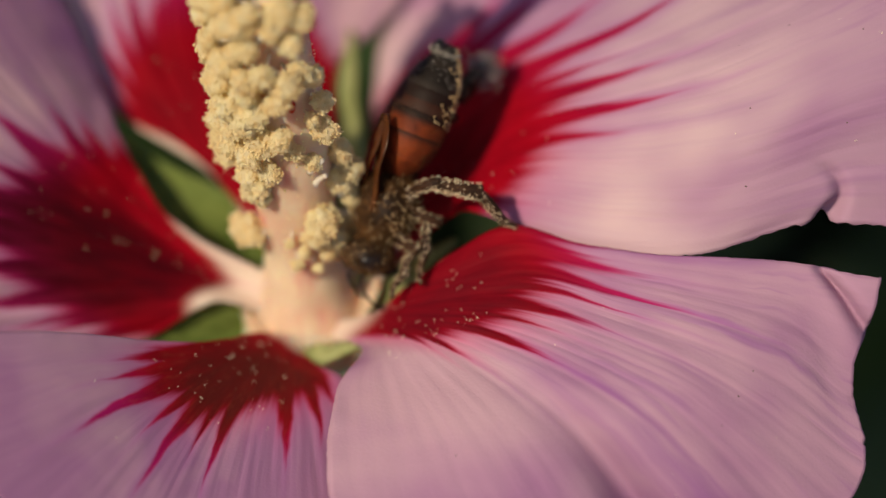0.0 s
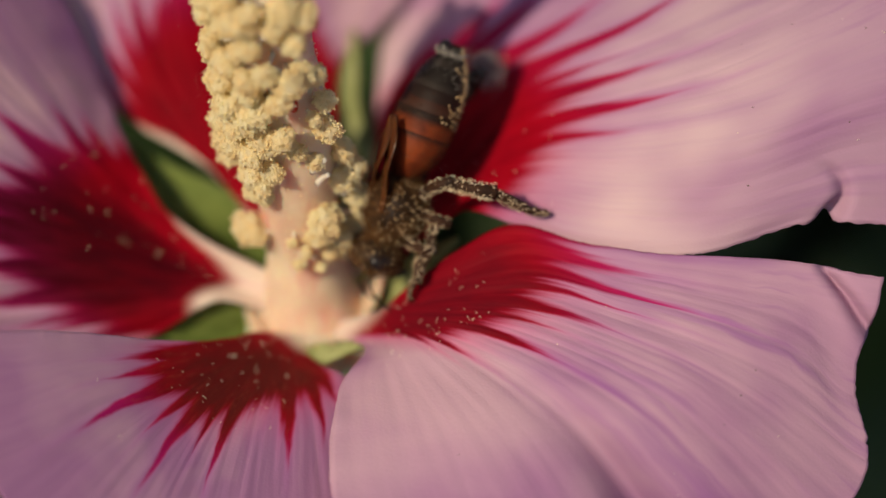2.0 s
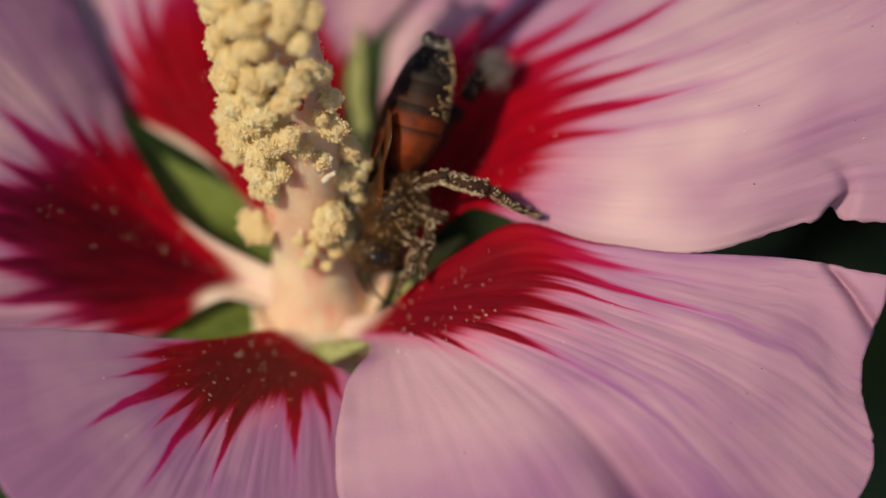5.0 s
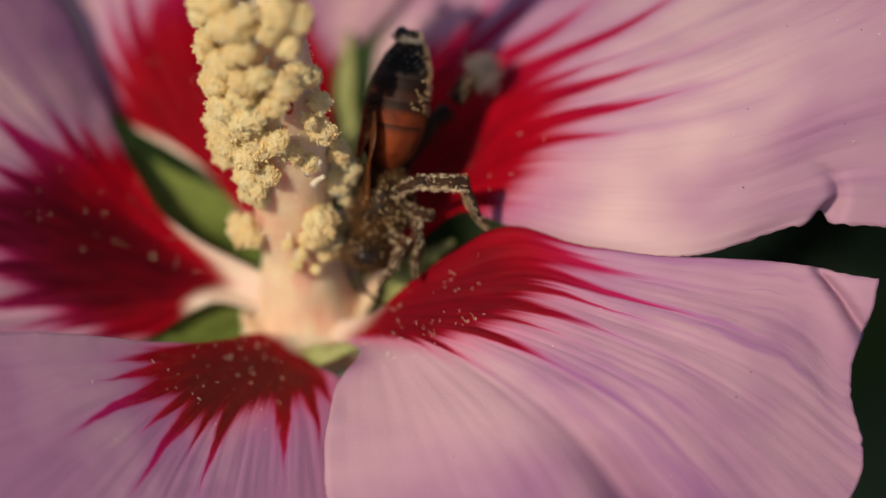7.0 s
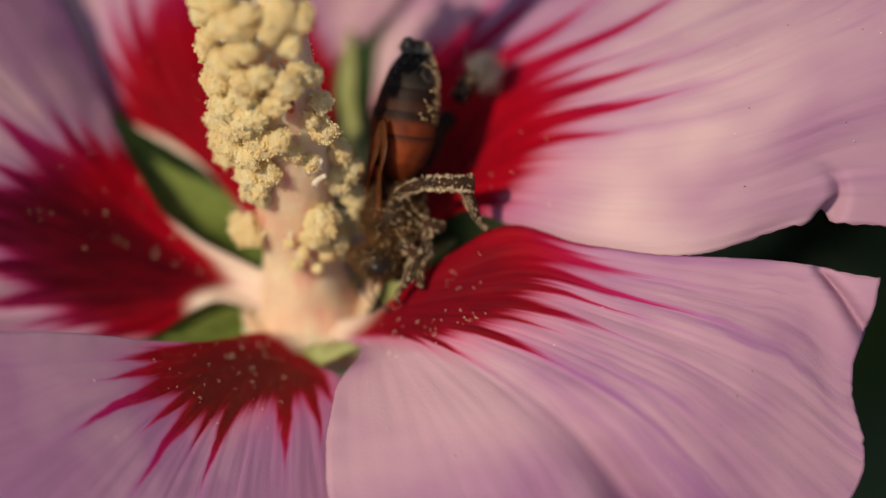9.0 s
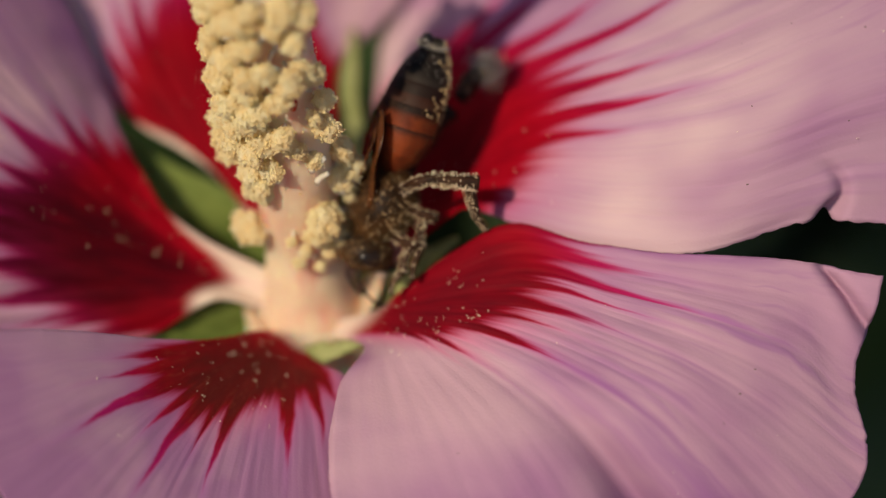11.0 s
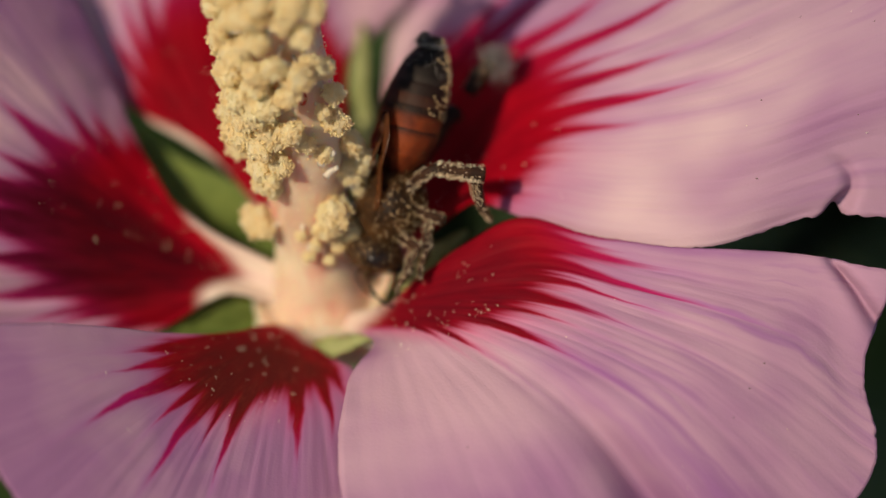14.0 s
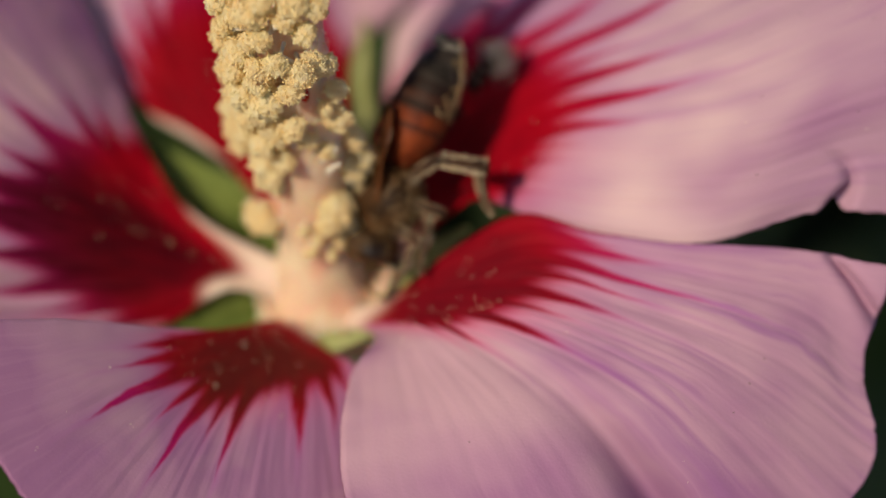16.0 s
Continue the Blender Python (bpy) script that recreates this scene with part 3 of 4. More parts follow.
    for x, y, size in ((-11.1, 4.3, 1.0), (-11.0, 3.4, 0.8), (-10.4, 2.9, 0.55), (-10.0, 4.5, 0.85), (-10.5, 3.6, 0.75), (-11.5, 1.2, 1.05), (-11.0, 0.7, 0.7), (-8.2, 10.1, 0.9),
                       (-6.8, 7.0, 0.95), (-7.5, 7.5, 0.6), (-8.5, 5.6, 0.7), (-9.0, 6.0, 0.6), (-7.5, 5.1, 0.65), (-6.0, 4.1, 0.95),
                       (-5.2, 3.5, 0.55), (-6.9, 1.5, 1.25), (-6.1, 0.6, 0.9), (-7.4, 0.7, 0.8), (-5.4, 1.4, 0.85), (-5.7, 0.1, 0.8), (-8.4, -0.9, 0.5),
                       (-5.9, 5.7, 0.9), (-5.3, 4.7, 0.85), (-4.9, 3.1, 0.85), (-4.8, 2.1, 0.75), (-6.9, 8.6, 0.8), (-7.4, 10.0, 0.75),
                       (-8.0, -0.2, 0.45), (-8.9, 0.3, 0.4), (-6.6, -0.2, 0.6), (-7.2, -1.1, 0.4)):
        stamen_at(x, y, size)
    bm = bmesh.new()
    for _ in range(260):
        angle, length = rng.uniform(-0.6, 3.2), 3.5 + 20 * rng.random() ** 0.7
        way = side * math.cos(angle) + front * math.sin(angle)
        ball(bm, BASE + AXIS * length + way * (radius(length) + 0.03), rng.uniform(0.03, 0.08), 1)
    part("pollen_dust", bm, ANTHER, column, "yellow pollen crumbs on the column")
    for x, y, dx, dy in ((-10.2, 10.5, 1.2, -0.8), (-11.4, 5.7, 0.6, -0.5), (-7.4, 3.8, 1.0, 0.5), (-7.7, 4.5, 0.9, 0.6), (-12.0, 13.0, 0.5, -1.1), (-10.8, 13.2, 0.3, -1.2)):
        filament(before(x, y, 2.9)[0], before(x + dx, y + dy, 3.7)[0], 1.5)
    for x, y, size in ((-8.7, 8.3, 0.30), (-12.7, 11.1, 0.24)):
        bm = bmesh.new()
        ball(bm, before(x, y, 2.75)[0], (size * 0.85, size * 1.4, size), 2)
        part("red_speck", bm, RED_DROP, column, "small glossy red speck")


pistil()
# ---- pollen fallen on the petals ----
def fallen(at, count, low, high, seed, sides=(-0.9, 0.9)):
    rng = random.Random(seed)
    bm = bmesh.new()
    while count:
        s, t = rng.uniform(*sides), rng.uniform(low, high) if rng.random() < 0.8 else rng.uniform(low, 0.95)
        if noise.noise(Vector((s * 5, t * 9, seed))) < rng.uniform(-0.8, 0.1):
            continue
        p = at(s, t) + Vector((0, 0, 0.17))
        for k in range(rng.choice((1, 1, 1, 1, 1, 2, 4))):
            ball(bm, p + Vector((rng.uniform(-0.12, 0.12), rng.uniform(-0.12, 0.12), 0.03 * k)), rng.uniform(0.016, 0.042), 1)
        count -= 1
    ob = part("pollen_grains", bm, POLLEN, None)
    ob.matrix_world = FLOWER
    tagged(ob, "cream pollen grains scattered on the crimson petal", "pollen", kind="stuff")


fallen(BLADES[0], 60, 0.2, 0.55, 1)
fallen(BLADES[1], 120, 0.10, 0.42, 2)
fallen(BLADES[2], 95, 0.12, 0.5, 3, (-0.97, 0.6))
fallen(BLADES[3], 70, 0.2, 0.6, 4, (-0.2, 0.98))
fallen(BLADES[4], 40, 0.2, 0.6, 5)

def specks(at, count, seed):
    """Tiny brown blemishes on a petal."""
    rng = random.Random(seed)
    bm = bmesh.new()
    for _ in range(count):
        p = at(rng.uniform(-0.6, 0.8), rng.uniform(0.68, 0.95))
        ball(bm, p + Vector((0, 0, 0.10)), (rng.uniform(0.04, 0.09), 0.05, 0.05), 1)
    ob = part("petal_specks", bm, BARK, None)
    ob.matrix_world = FLOWER
    tagged(ob, "tiny brown blemishes on the mauve petal", "speck", kind="stuff")


specks(BLADES[0], 9, 61)
specks(BLADES[1], 5, 62)

# ---- the bee ----
# Bee space, in millimetres: y towards the head, z out of the back, x to its right.
GOLD = plain("pollen_golden", (0.56, 0.38, 0.17), (0.78, 0.58, 0.32), 1500, 0.6, 0.2, 0.00005, 0.1, 0.3)
CRUMB = plain("pollen_leg", (0.80, 0.60, 0.35), (0.93, 0.80, 0.57), 1500, 0.6, 0.2, 0.00005, 0.1, 0.3)
SHANK = plain("chitin_brown", (0.016, 0.008, 0.005), (0.048, 0.020, 0.009), 700, 0.62, 0.5, 0.0001, 0.0, 0.15)
CHITIN = plain("chitin_black", (0.012, 0.009, 0.007), (0.035, 0.024, 0.016), 700, 0.5, 0.2, 0.00005, 0.0, 0.25)
FUZZ = plain("hair_tawny", (0.055, 0.024, 0.008), (0.21, 0.10, 0.033), 800, 0.7, 0.1, 0.00005, 0.2, 0.2)
PALE = plain("hair_grey", (0.36, 0.33, 0.29), (0.55, 0.51, 0.45), 800, 0.7, 0.1, 0.00005, 0.2, 0.2)
EYE = plain("eye_black", (0.006, 0.005, 0.005), (0.015, 0.011, 0.009), 2500, 0.30, 0.15, 0.00002, 0.0, 0.4)


def wing_material():
    mat, tree, bsdf = material("wing_membrane")
    uv = tree.nodes.new("ShaderNodeTexCoord").outputs["UV"]
    cells = node(tree, "ShaderNodeTexVoronoi", Vector=uv, Scale=6.0)
    cells.feature = "DISTANCE_TO_EDGE"
    vein = smooth(tree, cells.outputs["Distance"], 0.05, 0.02)
    tree.links.new(mix(tree, vein, (0.15, 0.058, 0.020), (0.055, 0.020, 0.008)), bsdf.inputs["Base Color"])
    bsdf.inputs["Roughness"].default_value = 0.25
    clear = node(tree, "ShaderNodeBsdfTransparent", Color=(0.75, 0.45, 0.22, 1))
    both = node(tree, "ShaderNodeMixShader", i0=calc(tree, "MULTIPLY_ADD", vein, 0.4, 0.5), i1=clear.outputs[0], i2=bsdf.outputs[0])
    tree.links.new(both.outputs[0], tree.nodes["Material Output"].inputs[0])
    return mat


WING = wing_material()
bee = thing("honey_bee", FLOWER, "honey bee with amber and black banded abdomen, dusted with pollen", "bee")


def banded():
    """Amber towards the front of each ring, black along its rear edge; the tail rings are black."""
    mat, tree, bsdf = material("abdomen_bands")
    uv = tree.nodes.new("ShaderNodeTexCoord").outputs["UV"]
    sep = node(tree, "ShaderNodeSeparateXYZ", Vector=uv)
    along, ring = sep.outputs[0], sep.outputs[1]
    where = here(tree)
    rough = grain(tree, where, 900, 3)
    edge = calc(tree, "ADD", along, calc(tree, "MULTIPLY", calc(tree, "SUBTRACT", rough, 0.5), 0.25))
    start = calc(tree, "MULTIPLY_ADD", ring, -1.35, 1.0)
    dark = calc(tree, "MULTIPLY", smooth(tree, calc(tree, "SUBTRACT", edge, start), -0.16, 0.20), 0.96)
    dark = calc(tree, "MAXIMUM", dark, smooth(tree, ring, 0.38, 0.54))
    tawny = mix(tree, smooth(tree, rough, 0.3, 0.7), (0.105, 0.018, 0.005), (0.20, 0.038, 0.008))
    black = mix(tree, smooth(tree, edge, 0.15, 0.45), (0.022, 0.016, 0.012), (0.010, 0.007, 0.005))
    tree.links.new(mix(tree, dark, tawny, black), bsdf.inputs["Base Color"])
    bsdf.inputs["Roughness"].default_value = 0.6
    bsdf.inputs["Specular IOR Level"].default_value = 0.15
    relief(tree, bsdf, grain(tree, where, 3500, 2), 0.25, 0.00005)
    return mat


BANDS = banded()


def hairs(count, where, length, thick, rng, lean=(0, 0, 0)):
    """Fine tapered hairs; where() gives a root and the way out of the skin."""
    bm = bmesh.new()
    for _ in range(count):
        root, out = where()
        way = (out + Vector([rng.uniform(-0.5, 0.5) for _ in range(3)]) + Vector(lean)).normalized() * length * rng.uniform(0.6, 1.2)
        a = way.orthogonal().normalized() * thick
        b = way.cross(a).normalized() * thick
        base = [bm.verts.new(root + a * math.cos(k) + b * math.sin(k)) for k in (0, 2.1, 4.2)]
        tip = bm.verts.new(root + way)
        for k in range(3):
            bm.faces.new((base[k], base[(k + 1) % 3], tip))
    return bm


def dust(count, where, rng, low=0.045, high=0.09, loose=0.0):
    bm = bmesh.new()
    for _ in range(count):
        root, out = where()
        root = root + Vector([rng.uniform(-loose, loose) for _ in range(3)])
        ball(bm, root + out * rng.uniform(0.0, 0.1), rng.uniform(low, high) * 0.82, 1)
    return bm


def abdomen():
    rng = random.Random(21)
    girth = [(x, 0, 0) for x in (0.6, 1.7, 1.95, 1.9, 1.72, 1.3, 0.4)]
    long = 8.3
    body = None
    for k in range(6):
        bm = bmesh.new()
        uv = bm.loops.layers.uv.new("ring")
        rows = []
        for i in range(9):
            f = i / 8
            t = (k + f * 1.12) / 6
            lip = 1.0 + 0.018 * f - (0.03 if f > 0.95 else 0)
            r = spline(girth, min(t, 1.0)).x * lip
            y = -long * min(t, 1.01)
            sag = -0.5 * t * t
            rows.append([bm.verts.new((r * 1.02 * math.cos(a), y, sag + r * 0.92 * math.sin(a))) for a in (2 * math.pi * j / 32 for j in range(32))])
        for i, (a, b) in enumerate(zip(rows, rows[1:])):
            for j in range(32):
                face = bm.faces.new((a[j], b[j], b[(j + 1) % 32], a[(j + 1) % 32]))
                for loop in face.loops:
                    row = i if loop.vert in (a[j], a[(j + 1) % 32]) else i + 1
                    loop[uv].uv = (row / 8, k / 6)
        bm.faces.new(rows[-1][::-1])
        if body is None:
            body = part("abdomen", bm, BANDS, bee, "amber and black banded abdomen")
        else:
            part("abdomen_ring", bm, BANDS, body)

    def skin(low, high):
        def where():
            t, a = rng.uniform(low, high), rng.uniform(0, 2 * math.pi)
            r = spline(girth, t).x
            return Vector((r * 1.02 * math.cos(a), -long * t, -0.5 * t * t + r * 0.92 * math.sin(a))), Vector((math.cos(a), -0.4, math.sin(a)))
        return where
    part("hair", hairs(1800, skin(0.03, 0.55), 0.36, 0.011, rng, (0, -0.6, 0)), FUZZ, body, "fine tawny hairs")
    part("hair", hairs(300, skin(0.72, 0.99), 0.30, 0.010, rng, (0, -0.5, 0)), PALE, body, "pale hairs round the tail")

    def belly():
        t, a = rng.uniform(0.3, 1.0) ** 0.7, rng.gauss(4.25, 0.5)
        r = spline(girth, t).x
        return Vector((r * 1.05 * math.cos(a), -long * t, -0.5 * t * t + r * 0.95 * math.sin(a))), Vector((math.cos(a), 0, math.sin(a)))
    part("pollen_dust", dust(300, belly, rng, 0.035, 0.10), GOLD, body, "cream pollen sticking to the belly")
    bm = bmesh.new()
    ball(bm, (0, -long + 0.25, 0.25), (0.42, 0.5, 0.42), 3)
    part("sting_tip", bm, EYE, body, "glossy black tail tip")

    def collar():
        a = rng.uniform(0, 2 * math.pi)
        return Vector((0.8 * math.cos(a), -long + 0.55 + rng.uniform(-0.15, 0.15), -0.3 + 0.75 * math.sin(a))), Vector((math.cos(a), -0.8, math.sin(a)))
    part("hair", hairs(420, collar, 0.42, 0.014, rng), PALE, body, "pale ring of hairs round the tail tip")
    body.location = Vector((0, -1.8, 0.1)) * MM
    return body


def thorax():
    rng = random.Random(22)
    bm = bmesh.new()
    for v in ball(bm, (0, 0, 0), (1.75, 1.95, 1.65), 4):
        v.co *= 1 + 0.05 * noise.noise(v.co * 1.5)
    body = part("thorax", bm, CHITIN, bee)

    def skin():
        v = Vector([rng.gauss(0, 1) for _ in range(3)]).normalized()
        return Vector((v.x * 1.75, v.y * 1.95, v.z * 1.65)), v
    part("hair", hairs(7500, skin, 0.66, 0.016, rng), FUZZ, body, "dense tawny fur")

    def clump():
        v = Vector((rng.gauss(-0.8, 0.5), rng.gauss(0.1, 0.6), rng.gauss(-0.2, 0.7))).normalized()
        return Vector((v.x * 2.1, v.y * 2.3, v.z * 2.0)), v
    part("pollen_dust", dust(300, clump, rng, 0.025, 0.065), GOLD, body, "cream pollen caught in the fur")


def head():
    rng = random.Random(23)
    bm = bmesh.new()
    for v in ball(bm, (0, 0, 0), (1.75, 0.95, 1.45), 3):
        v.co.y += 0.25 * (v.co.z < 0) * -v.co.z
        v.co *= 1 + 0.04 * noise.noise(v.co * 2)
    tube(bm, [(0, 0.5, -0.9), (0, 0.9, -1.5), (0, 0.8, -2.3)], (0.45, 0.32, 0.12), 10, 8)
    skull = part("head", bm, CHITIN, bee)
    skull.location = Vector((0, 3.0, 0.45)) * MM
    for side in (-1, 1):
        bm = bmesh.new()
        ball(bm, (side * 1.35, 0.1, 0.15), (0.44, 0.56, 0.98), 3)
        part("eye", bm, EYE, skull, "glossy black compound eye")
        bm = bmesh.new()
        tube(bm, [(side * 0.45, 0.85, 0.1), (side * 0.75, 1.6, 0.45), (side * 0.9, 2.0, 0.2)], (0.07, 0.06, 0.06), 8, 8)
        tube(bm, [(side * 0.9, 2.0, 0.2), (side * 1.0, 2.7, -0.6), (side * 1.0, 3.0, -1.5)], (0.06, 0.07, 0.06), 8, 14)
        part("antenna", bm, CHITIN, skull)

    def skin():
        v = Vector([rng.gauss(0, 1) for _ in range(3)]).normalized()
        return Vector((v.x * 1.7, v.y * 0.95, v.z * 1.4)), v
    part("hair", hairs(2800, skin, 0.52, 0.014, rng), FUZZ, skull, "tawny face hair")
    part("pollen_dust", dust(120, skin, rng, 0.035, 0.08), GOLD, skull, "cream pollen on the face")


def wing(side, length, width, root, way, roll):
    def at(s, t):
        half = width * 0.5 * math.sin(math.pi * min(1.0, 0.06 + 0.94 * t) ** 1.4) ** 0.6
        return Vector((s * half + 0.25 * width * t, t * length, 0.12 * math.sin(s * 4 + t * 9)))
    ob = sheet("wing", at, 24, 10, WING, bee, 0.03, "thin brown veined wing")
    turn = Vector(way).to_track_quat("Y", "Z").to_matrix().to_4x4() @ pose(0, 0, 0, 0, roll, 0)
    ob.matrix_basis = Matrix.Translation(Vector(root) * MM) @ turn


def limb(name, length, thick, thin, grains, seed, label="", bend=0.25):
    """One joint of a leg, from its upper end along +z."""
    rng = random.Random(seed)
    bm = bmesh.new()
    tube(bm, [(0, 0, -0.15), (bend * 0.6, 0, length * 0.35), (bend, 0, length * 0.7), (0, 0, length + 0.1)], (thick * 0.7, thick, (thick + thin) / 2, thin), 12, 16)
    ob = part(name, bm, SHANK, bee, label)

    def skin():
        t, a = rng.random(), rng.uniform(0, 6.3)
        r = thick + (thin - thick) * t
        out = Vector((math.cos(a), math.sin(a), 0))
        return Vector((bend * math.sin(math.pi * t), 0, length * t)) + out * r * 0.95, out
    part("hair", hairs(int(110 * length), skin, 0.28, 0.012, rng, (0, 0, 0.5)), FUZZ, ob)

    def edges():
        t, a = rng.random(), rng.gauss(0, 0.4) + rng.choice((-1.2, 1.2, 1.2))
        out = Vector((math.cos(a), math.sin(a), 0))
        return Vector((bend * math.sin(math.pi * t), 0, length * t)) + out * (thick + (thin - thick) * t), out
    part("pollen_dust", dust(int(grains * 1.9), edges, rng, 0.025, 0.066, 0.08), CRUMB, ob, "cream pollen on the leg")
    return ob


ABDOMEN = abdomen()
thorax()
head()
for hand in (-1, 1):
    wing(hand, 5.9, 2.2, (hand * 1.0, 0.2, 1.5), (hand * -0.13, -1, 0.05), -20)
    wing(hand, 4.9, 1.6, (hand * 0.95, 0.0, 1.46), (hand * -0.13, -1, 0.05), -20)
HIND = [limb("hind_femur", 2.2, 0.36, 0.32, 60, 31), limb("hind_tibia", 2.7, 0.36, 0.44, 150, 32), limb("hind_foot", 3.5, 0.32, 0.13, 170, 33)]
MIDDLE = [limb("middle_femur", 2.0, 0.30, 0.26, 40, 34), limb("middle_tibia", 2.0, 0.26, 0.26, 70, 35), limb("middle_foot", 2.2, 0.22, 0.10, 60, 36)]
FRONT = [limb("front_femur", 1.6, 0.28, 0.24, 40, 37), limb("front_tibia", 1.7, 0.24, 0.22, 50, 38), limb("front_foot", 1.8, 0.20, 0.09, 40, 39)]
FAR = [limb("far_hind_femur", 2.2, 0.36, 0.32, 0, 40), limb("far_hind_tibia", 2.6, 0.42, 0.58, 0, 41), limb("far_hind_foot", 2.6, 0.58, 0.40, 30, 42)]
_rng = random.Random(43)
bm = hairs(1900, lambda: (Vector((0, 0, 2.2)) + 0.45 * Vector([_rng.gauss(0, 1) for _ in range(3)]), Vector((0, 0, 1))), 0.45, 0.022, _rng)
part("hair", bm, PALE, FAR[2], "pale grey tuft")


# ---- what moves ----
def upright(origin, ahead, back):
    """A pose with y along ahead and z towards back."""
    y = Vector(ahead).normalized()
    z = (Vector(back) - y * Vector(back).dot(y)).normalized()
    x = y.cross(z)
    m = Matrix((x, y, z)).transposed().to_4x4()
    m.translation = Vector(origin) * MM
    return m


BACK = Vector((-0.85, 0.15, 0.50))
STAND = [
    (0, (-2.74, 4.27, 7.50), 21.1),
    (0.5, (-2.44, 4.60, 7.50), 22.8),
    (1, (-2.52, 4.24, 7.50), 26.0),
    (1.5, (-2.41, 4.07, 7.50), 26.2),
    (2, (-2.38, 4.14, 7.50), 19.8),
    (2.5, (-2.38, 4.27, 7.50), 29.2),
    (3, (-2.32, 4.47, 7.50), 29.0),
    (3.5, (-2.58, 4.60, 7.50), 27.4),
    (4, (-2.77, 4.69, 7.50), 25.6),
    (4.2, (-2.77, 4.53, 7.50), 24.2),
    (5.2, (-2.98, 4.33, 7.50), 11.4),
    (6.3, (-3.07, 4.20, 7.50), 0.5),
    (6.5, (-3.18, 4.27, 7.50), 4.9),
    (7, (-3.10, 4.66, 7.50), 8.7),
    (7.5, (-2.98, 4.66, 7.50), 13.0),
    (8, (-2.98, 4.66, 7.50), 25.7),
    (8.5, (-2.65, 4.14, 7.50), 10.5),
    (9, (-2.52, 3.97, 7.50), 6.5),
    (9.2, (-2.52, 3.97, 7.50), 8.5),
    (10.2, (-2.74, 4.24, 7.50), 11.9),
    (11.3, (-3.10, 4.44, 7.50), 18.9),
    (11.5, (-2.94, 4.50, 7.50), 19.3),
    (12, (-2.98, 4.57, 7.50), 20.4),
    (12.5, (-2.94, 4.20, 7.50), 23.0),
    (13, (-3.01, 4.20, 7.50), 21.2),
    (13.5, (-3.28, 3.97, 7.50), 17.2),
    (14, (-3.21, 3.97, 7.50), 13.3),
    (14.5, (-3.04, 4.17, 7.50), 15.4),
    (15, (-3.07, 4.14, 7.50), 21.8),
    (15.5, (-3.28, 4.00, 7.50), 18.0),
    (15.8, (-2.94, 4.20, 7.50), 19.8),
    (16, (-3.31, 4.07, 7.50), 21.0),
]
# leg joints in flower space: seconds, hip, knee, ankle, tip
HIND_STEPS = [
    (0, (-1.85, 3.21, 9.00), (-0.36, 3.83, 10.00), (2.28, 3.36, 10.30), (4.33, 1.39, 8.80)),
    (0.5, (-1.88, 3.21, 9.00), (-0.23, 5.18, 10.00), (1.74, 5.18, 10.30), (3.43, 4.63, 8.80)),
    (1, (-1.26, 3.17, 9.00), (0.40, 3.57, 10.00), (3.24, 3.01, 10.30), (6.67, 1.92, 8.80)),
    (1.5, (-0.96, 3.01, 9.00), (0.53, 3.73, 10.00), (3.33, 3.10, 10.30), (6.64, 1.95, 8.80)),
    (2, (-1.19, 3.17, 9.00), (0.33, 3.83, 10.00), (3.10, 3.27, 10.30), (6.27, 2.01, 8.80)),
    (2.5, (-1.29, 3.27, 9.00), (0.03, 3.93, 10.00), (3.01, 3.43, 10.30), (6.38, 2.12, 8.80)),
    (3, (-1.52, 3.40, 9.00), (-0.33, 4.13, 10.00), (2.77, 3.53, 10.30), (5.82, 2.21, 8.80)),
    (3.5, (-1.68, 3.66, 9.00), (-0.36, 4.33, 10.00), (2.77, 3.79, 10.30), (5.58, 2.34, 8.80)),
    (4, (-1.92, 3.83, 9.00), (-0.59, 4.56, 10.00), (2.54, 3.99, 10.30), (5.46, 2.45, 8.80)),
    (4.2, (-1.85, 3.86, 9.00), (-0.69, 4.52, 10.00), (2.28, 4.12, 10.30), (5.35, 2.68, 8.80)),
    (5.2, (-1.88, 3.60, 9.00), (-0.33, 3.93, 10.00), (2.51, 3.10, 10.30), (5.55, 1.45, 8.80)),
    (6.3, (-2.01, 3.04, 9.00), (0.14, 2.77, 10.00), (2.61, 1.88, 10.30), (5.58, 0.20, 8.80)),
    (6.5, (-2.12, 3.40, 9.00), (-0.33, 3.60, 10.00), (2.18, 2.87, 10.30), (4.69, 1.03, 8.80)),
    (6.7, (-2.24, 3.40, 9.00), (-0.93, 3.79, 10.00), (1.71, 3.56, 10.30), (3.51, 1.42, 8.80)),
    (7, (-2.54, 3.27, 9.00), (-1.05, 3.96, 10.00), (1.48, 3.92, 10.30), (2.64, 1.78, 8.80)),
    (8, (-2.51, 3.27, 9.00), (-0.85, 3.93, 10.00), (1.51, 3.92, 10.30), (2.51, 1.85, 8.80)),
    (9, (-2.44, 3.21, 9.00), (-0.79, 3.86, 10.00), (1.39, 3.86, 10.30), (2.51, 1.78, 8.80)),
    (11.3, (-2.35, 3.40, 9.00), (-0.69, 4.02, 10.00), (1.45, 3.83, 10.30), (2.28, 1.65, 8.80)),
    (12.5, (-2.18, 3.33, 9.00), (-0.69, 4.33, 10.00), (1.45, 4.06, 10.30), (2.28, 1.82, 8.80)),
    (14.5, (-2.28, 3.30, 9.00), (-0.63, 4.45, 10.00), (1.51, 4.15, 10.30), (2.25, 1.85, 8.80)),
    (16, (-2.44, 3.33, 9.00), (-0.73, 4.52, 10.00), (1.45, 4.19, 10.30), (2.18, 1.82, 8.80)),
]


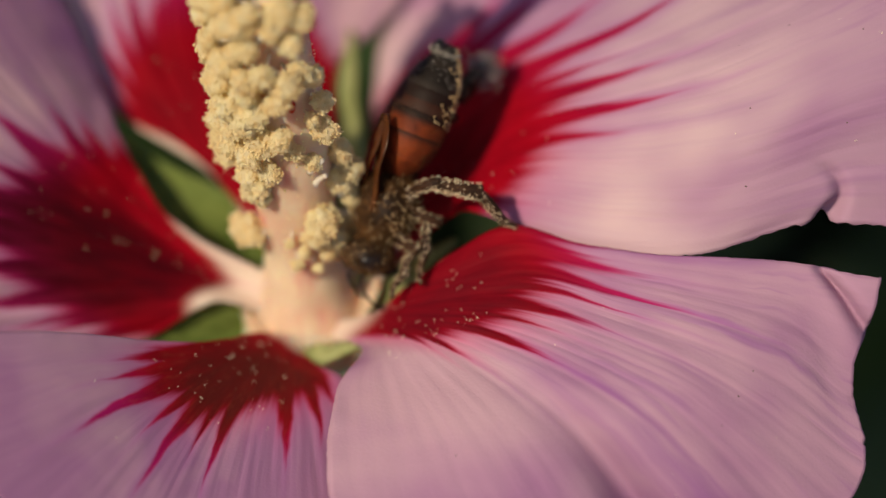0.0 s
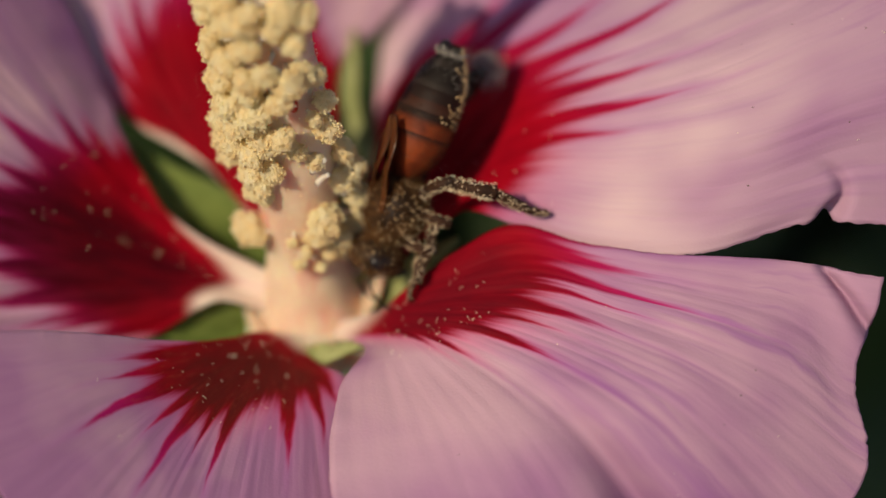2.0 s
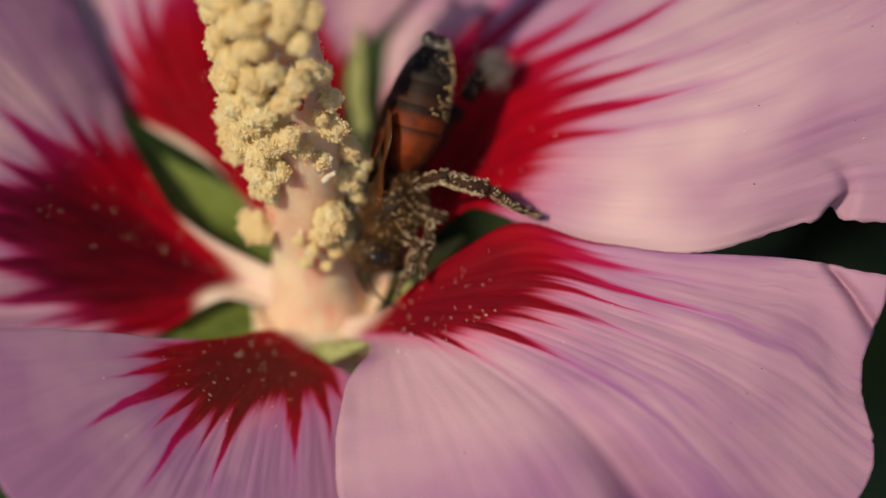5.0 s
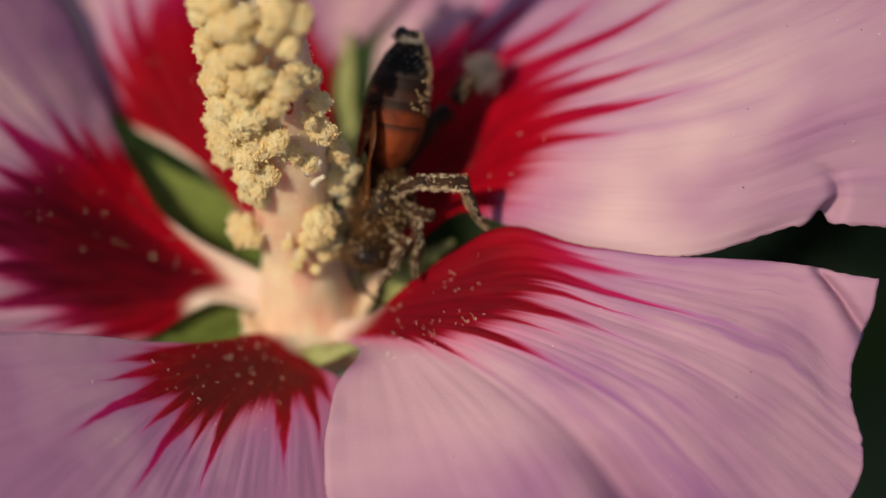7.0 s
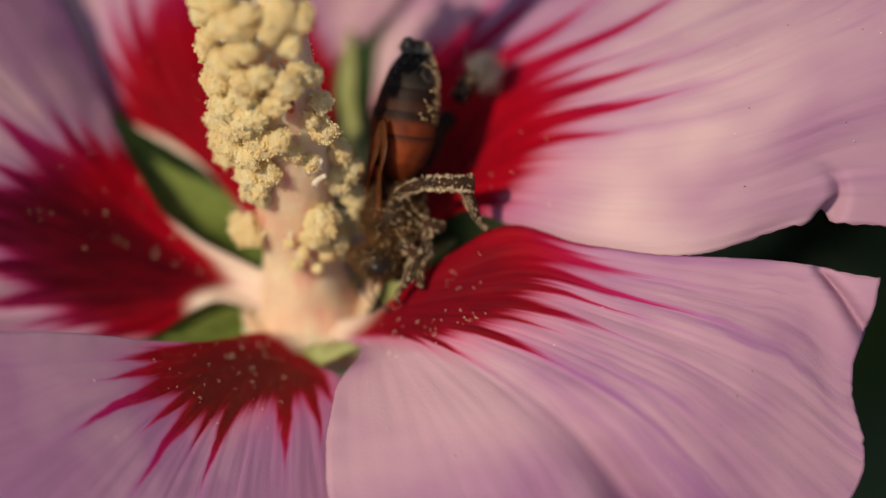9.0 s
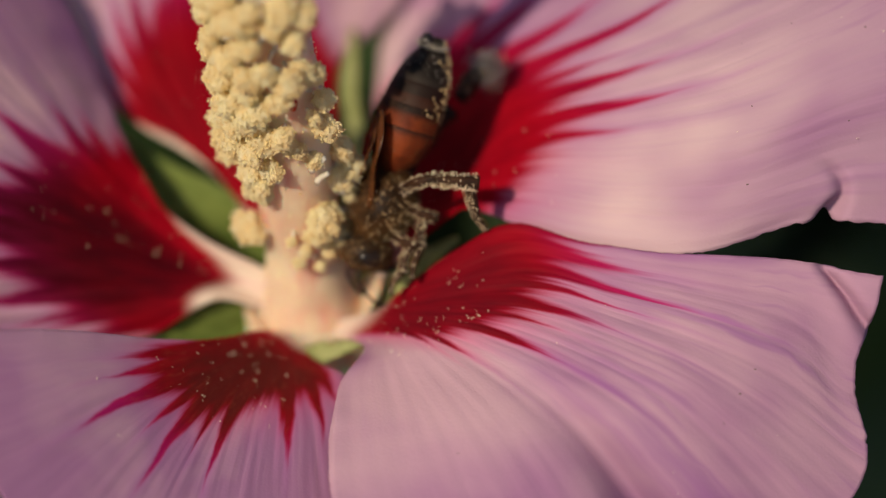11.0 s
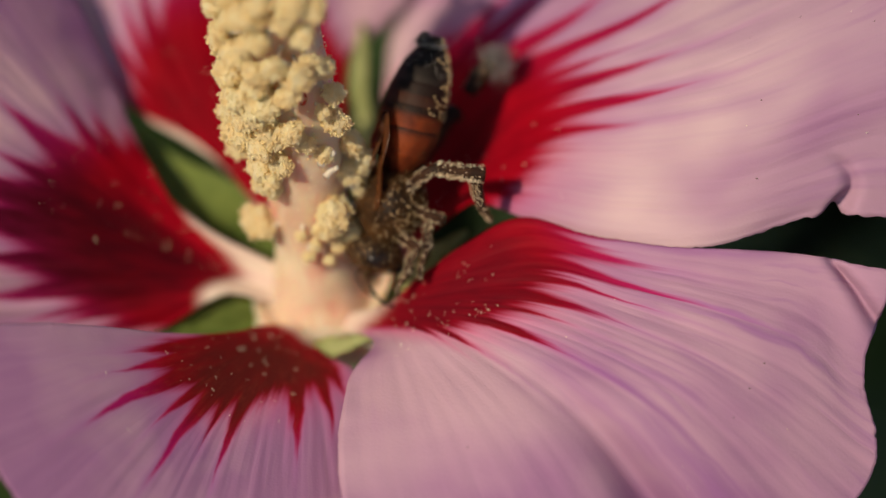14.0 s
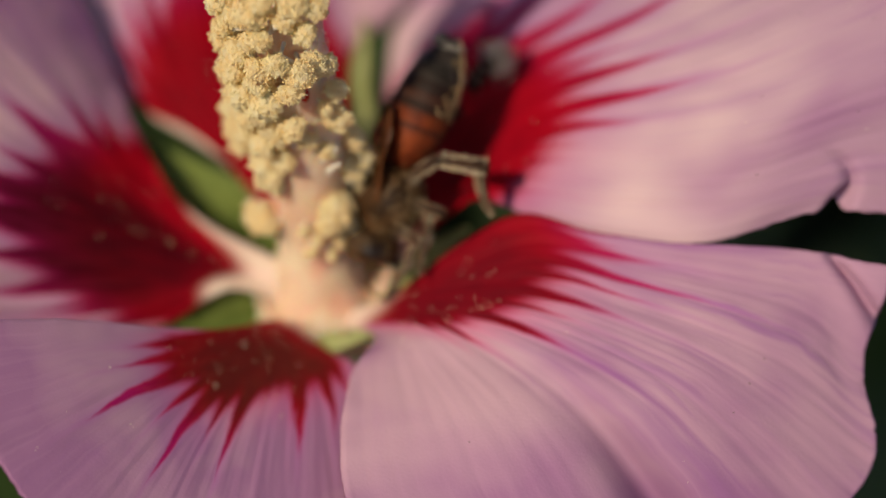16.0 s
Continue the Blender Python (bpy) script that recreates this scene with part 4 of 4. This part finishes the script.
def standing(t):
    """Waist and abdomen angle at t seconds."""
    for a, b in zip(STAND, STAND[1:]):
        if t <= b[0]:
            f = (t - a[0]) / (b[0] - a[0])
            return Vector(a[1]).lerp(Vector(b[1]), f), a[2] + (b[2] - a[2]) * f
    return Vector(STAND[-1][1]), STAND[-1][2]


def bee_pose(t):
    waist, angle = standing(t)
    tilt = radians(13 + 0.35 * (angle - 16))
    ahead = Vector((-math.sin(tilt), -math.cos(tilt), -0.22)).normalized()
    return upright(waist + ahead * 1.8, ahead, BACK)


def follow(limbs, t, joints, rows):
    """Rows that lay the joints of a leg, given in flower space, into bee space."""
    inside = bee_pose(t).inverted()
    points = [inside @ (Vector(p) * MM) for p in joints]
    for row, a, b in zip(rows, points, points[1:]):
        row.append((t, Matrix.LocRotScale(a, (b - a).to_track_quat("Z", "X"), None)))


def motions():
    walk(bee, [(t, FLOWER @ bee_pose(t)) for t, _, _ in STAND])
    rows = []
    for t, _, angle in STAND:
        inside = bee_pose(t).to_3x3().inverted()
        a = radians(angle)
        m = upright((0, 0, 0), inside @ -Vector((math.sin(a), math.cos(a), 0.06)), inside @ BACK)
        m.translation = Vector((0, -1.8, 0.1)) * MM
        rows.append((t, m))
    walk(ABDOMEN, rows)
    rows = [[], [], []]
    for t, hip, knee, ankle, tip in HIND_STEPS:
        follow(HIND, t, (hip, knee, ankle, tip), rows)
    for ob, keys in zip(HIND, rows):
        walk(ob, keys)
    rows, far, near = [[], [], []], [[], [], []], [[], [], []]
    for t, waist, angle in STAND:
        waist = Vector(waist)
        sway = math.sin(t * 2.9) + 0.6 * math.sin(t * 5.3 + 1)
        follow(MIDDLE, t, (waist + Vector((0.9, -1.9, 0.6)), waist + Vector((2.1, -2.4, 0.8)),
                           waist + Vector((1.9 + 0.15 * sway, -4.1, 0.9)), waist + Vector((1.3 + 0.4 * sway, -6.4, 0.6))), rows)
        follow(FRONT, t, (waist + Vector((0.2, -3.6, 0.2)), waist + Vector((1.3, -4.2, 0.9)),
                          waist + Vector((0.8 - 0.2 * sway, -5.6, 0.9)), waist + Vector((0.1 - 0.4 * sway, -7.0, 0.2))), near)
        follow(FAR, t, (waist + Vector((0.8, -0.6, -1.2)), waist + Vector((2.0, 1.5, -2.0)),
                        (1.03, 8.83, 4.50), (2.92, 10.93, 4.00)), far)
    for obs, keyed in ((MIDDLE, rows), (FRONT, near), (FAR, far)):
        for ob, keys in zip(obs, keyed):
            walk(ob, keys)


motions()
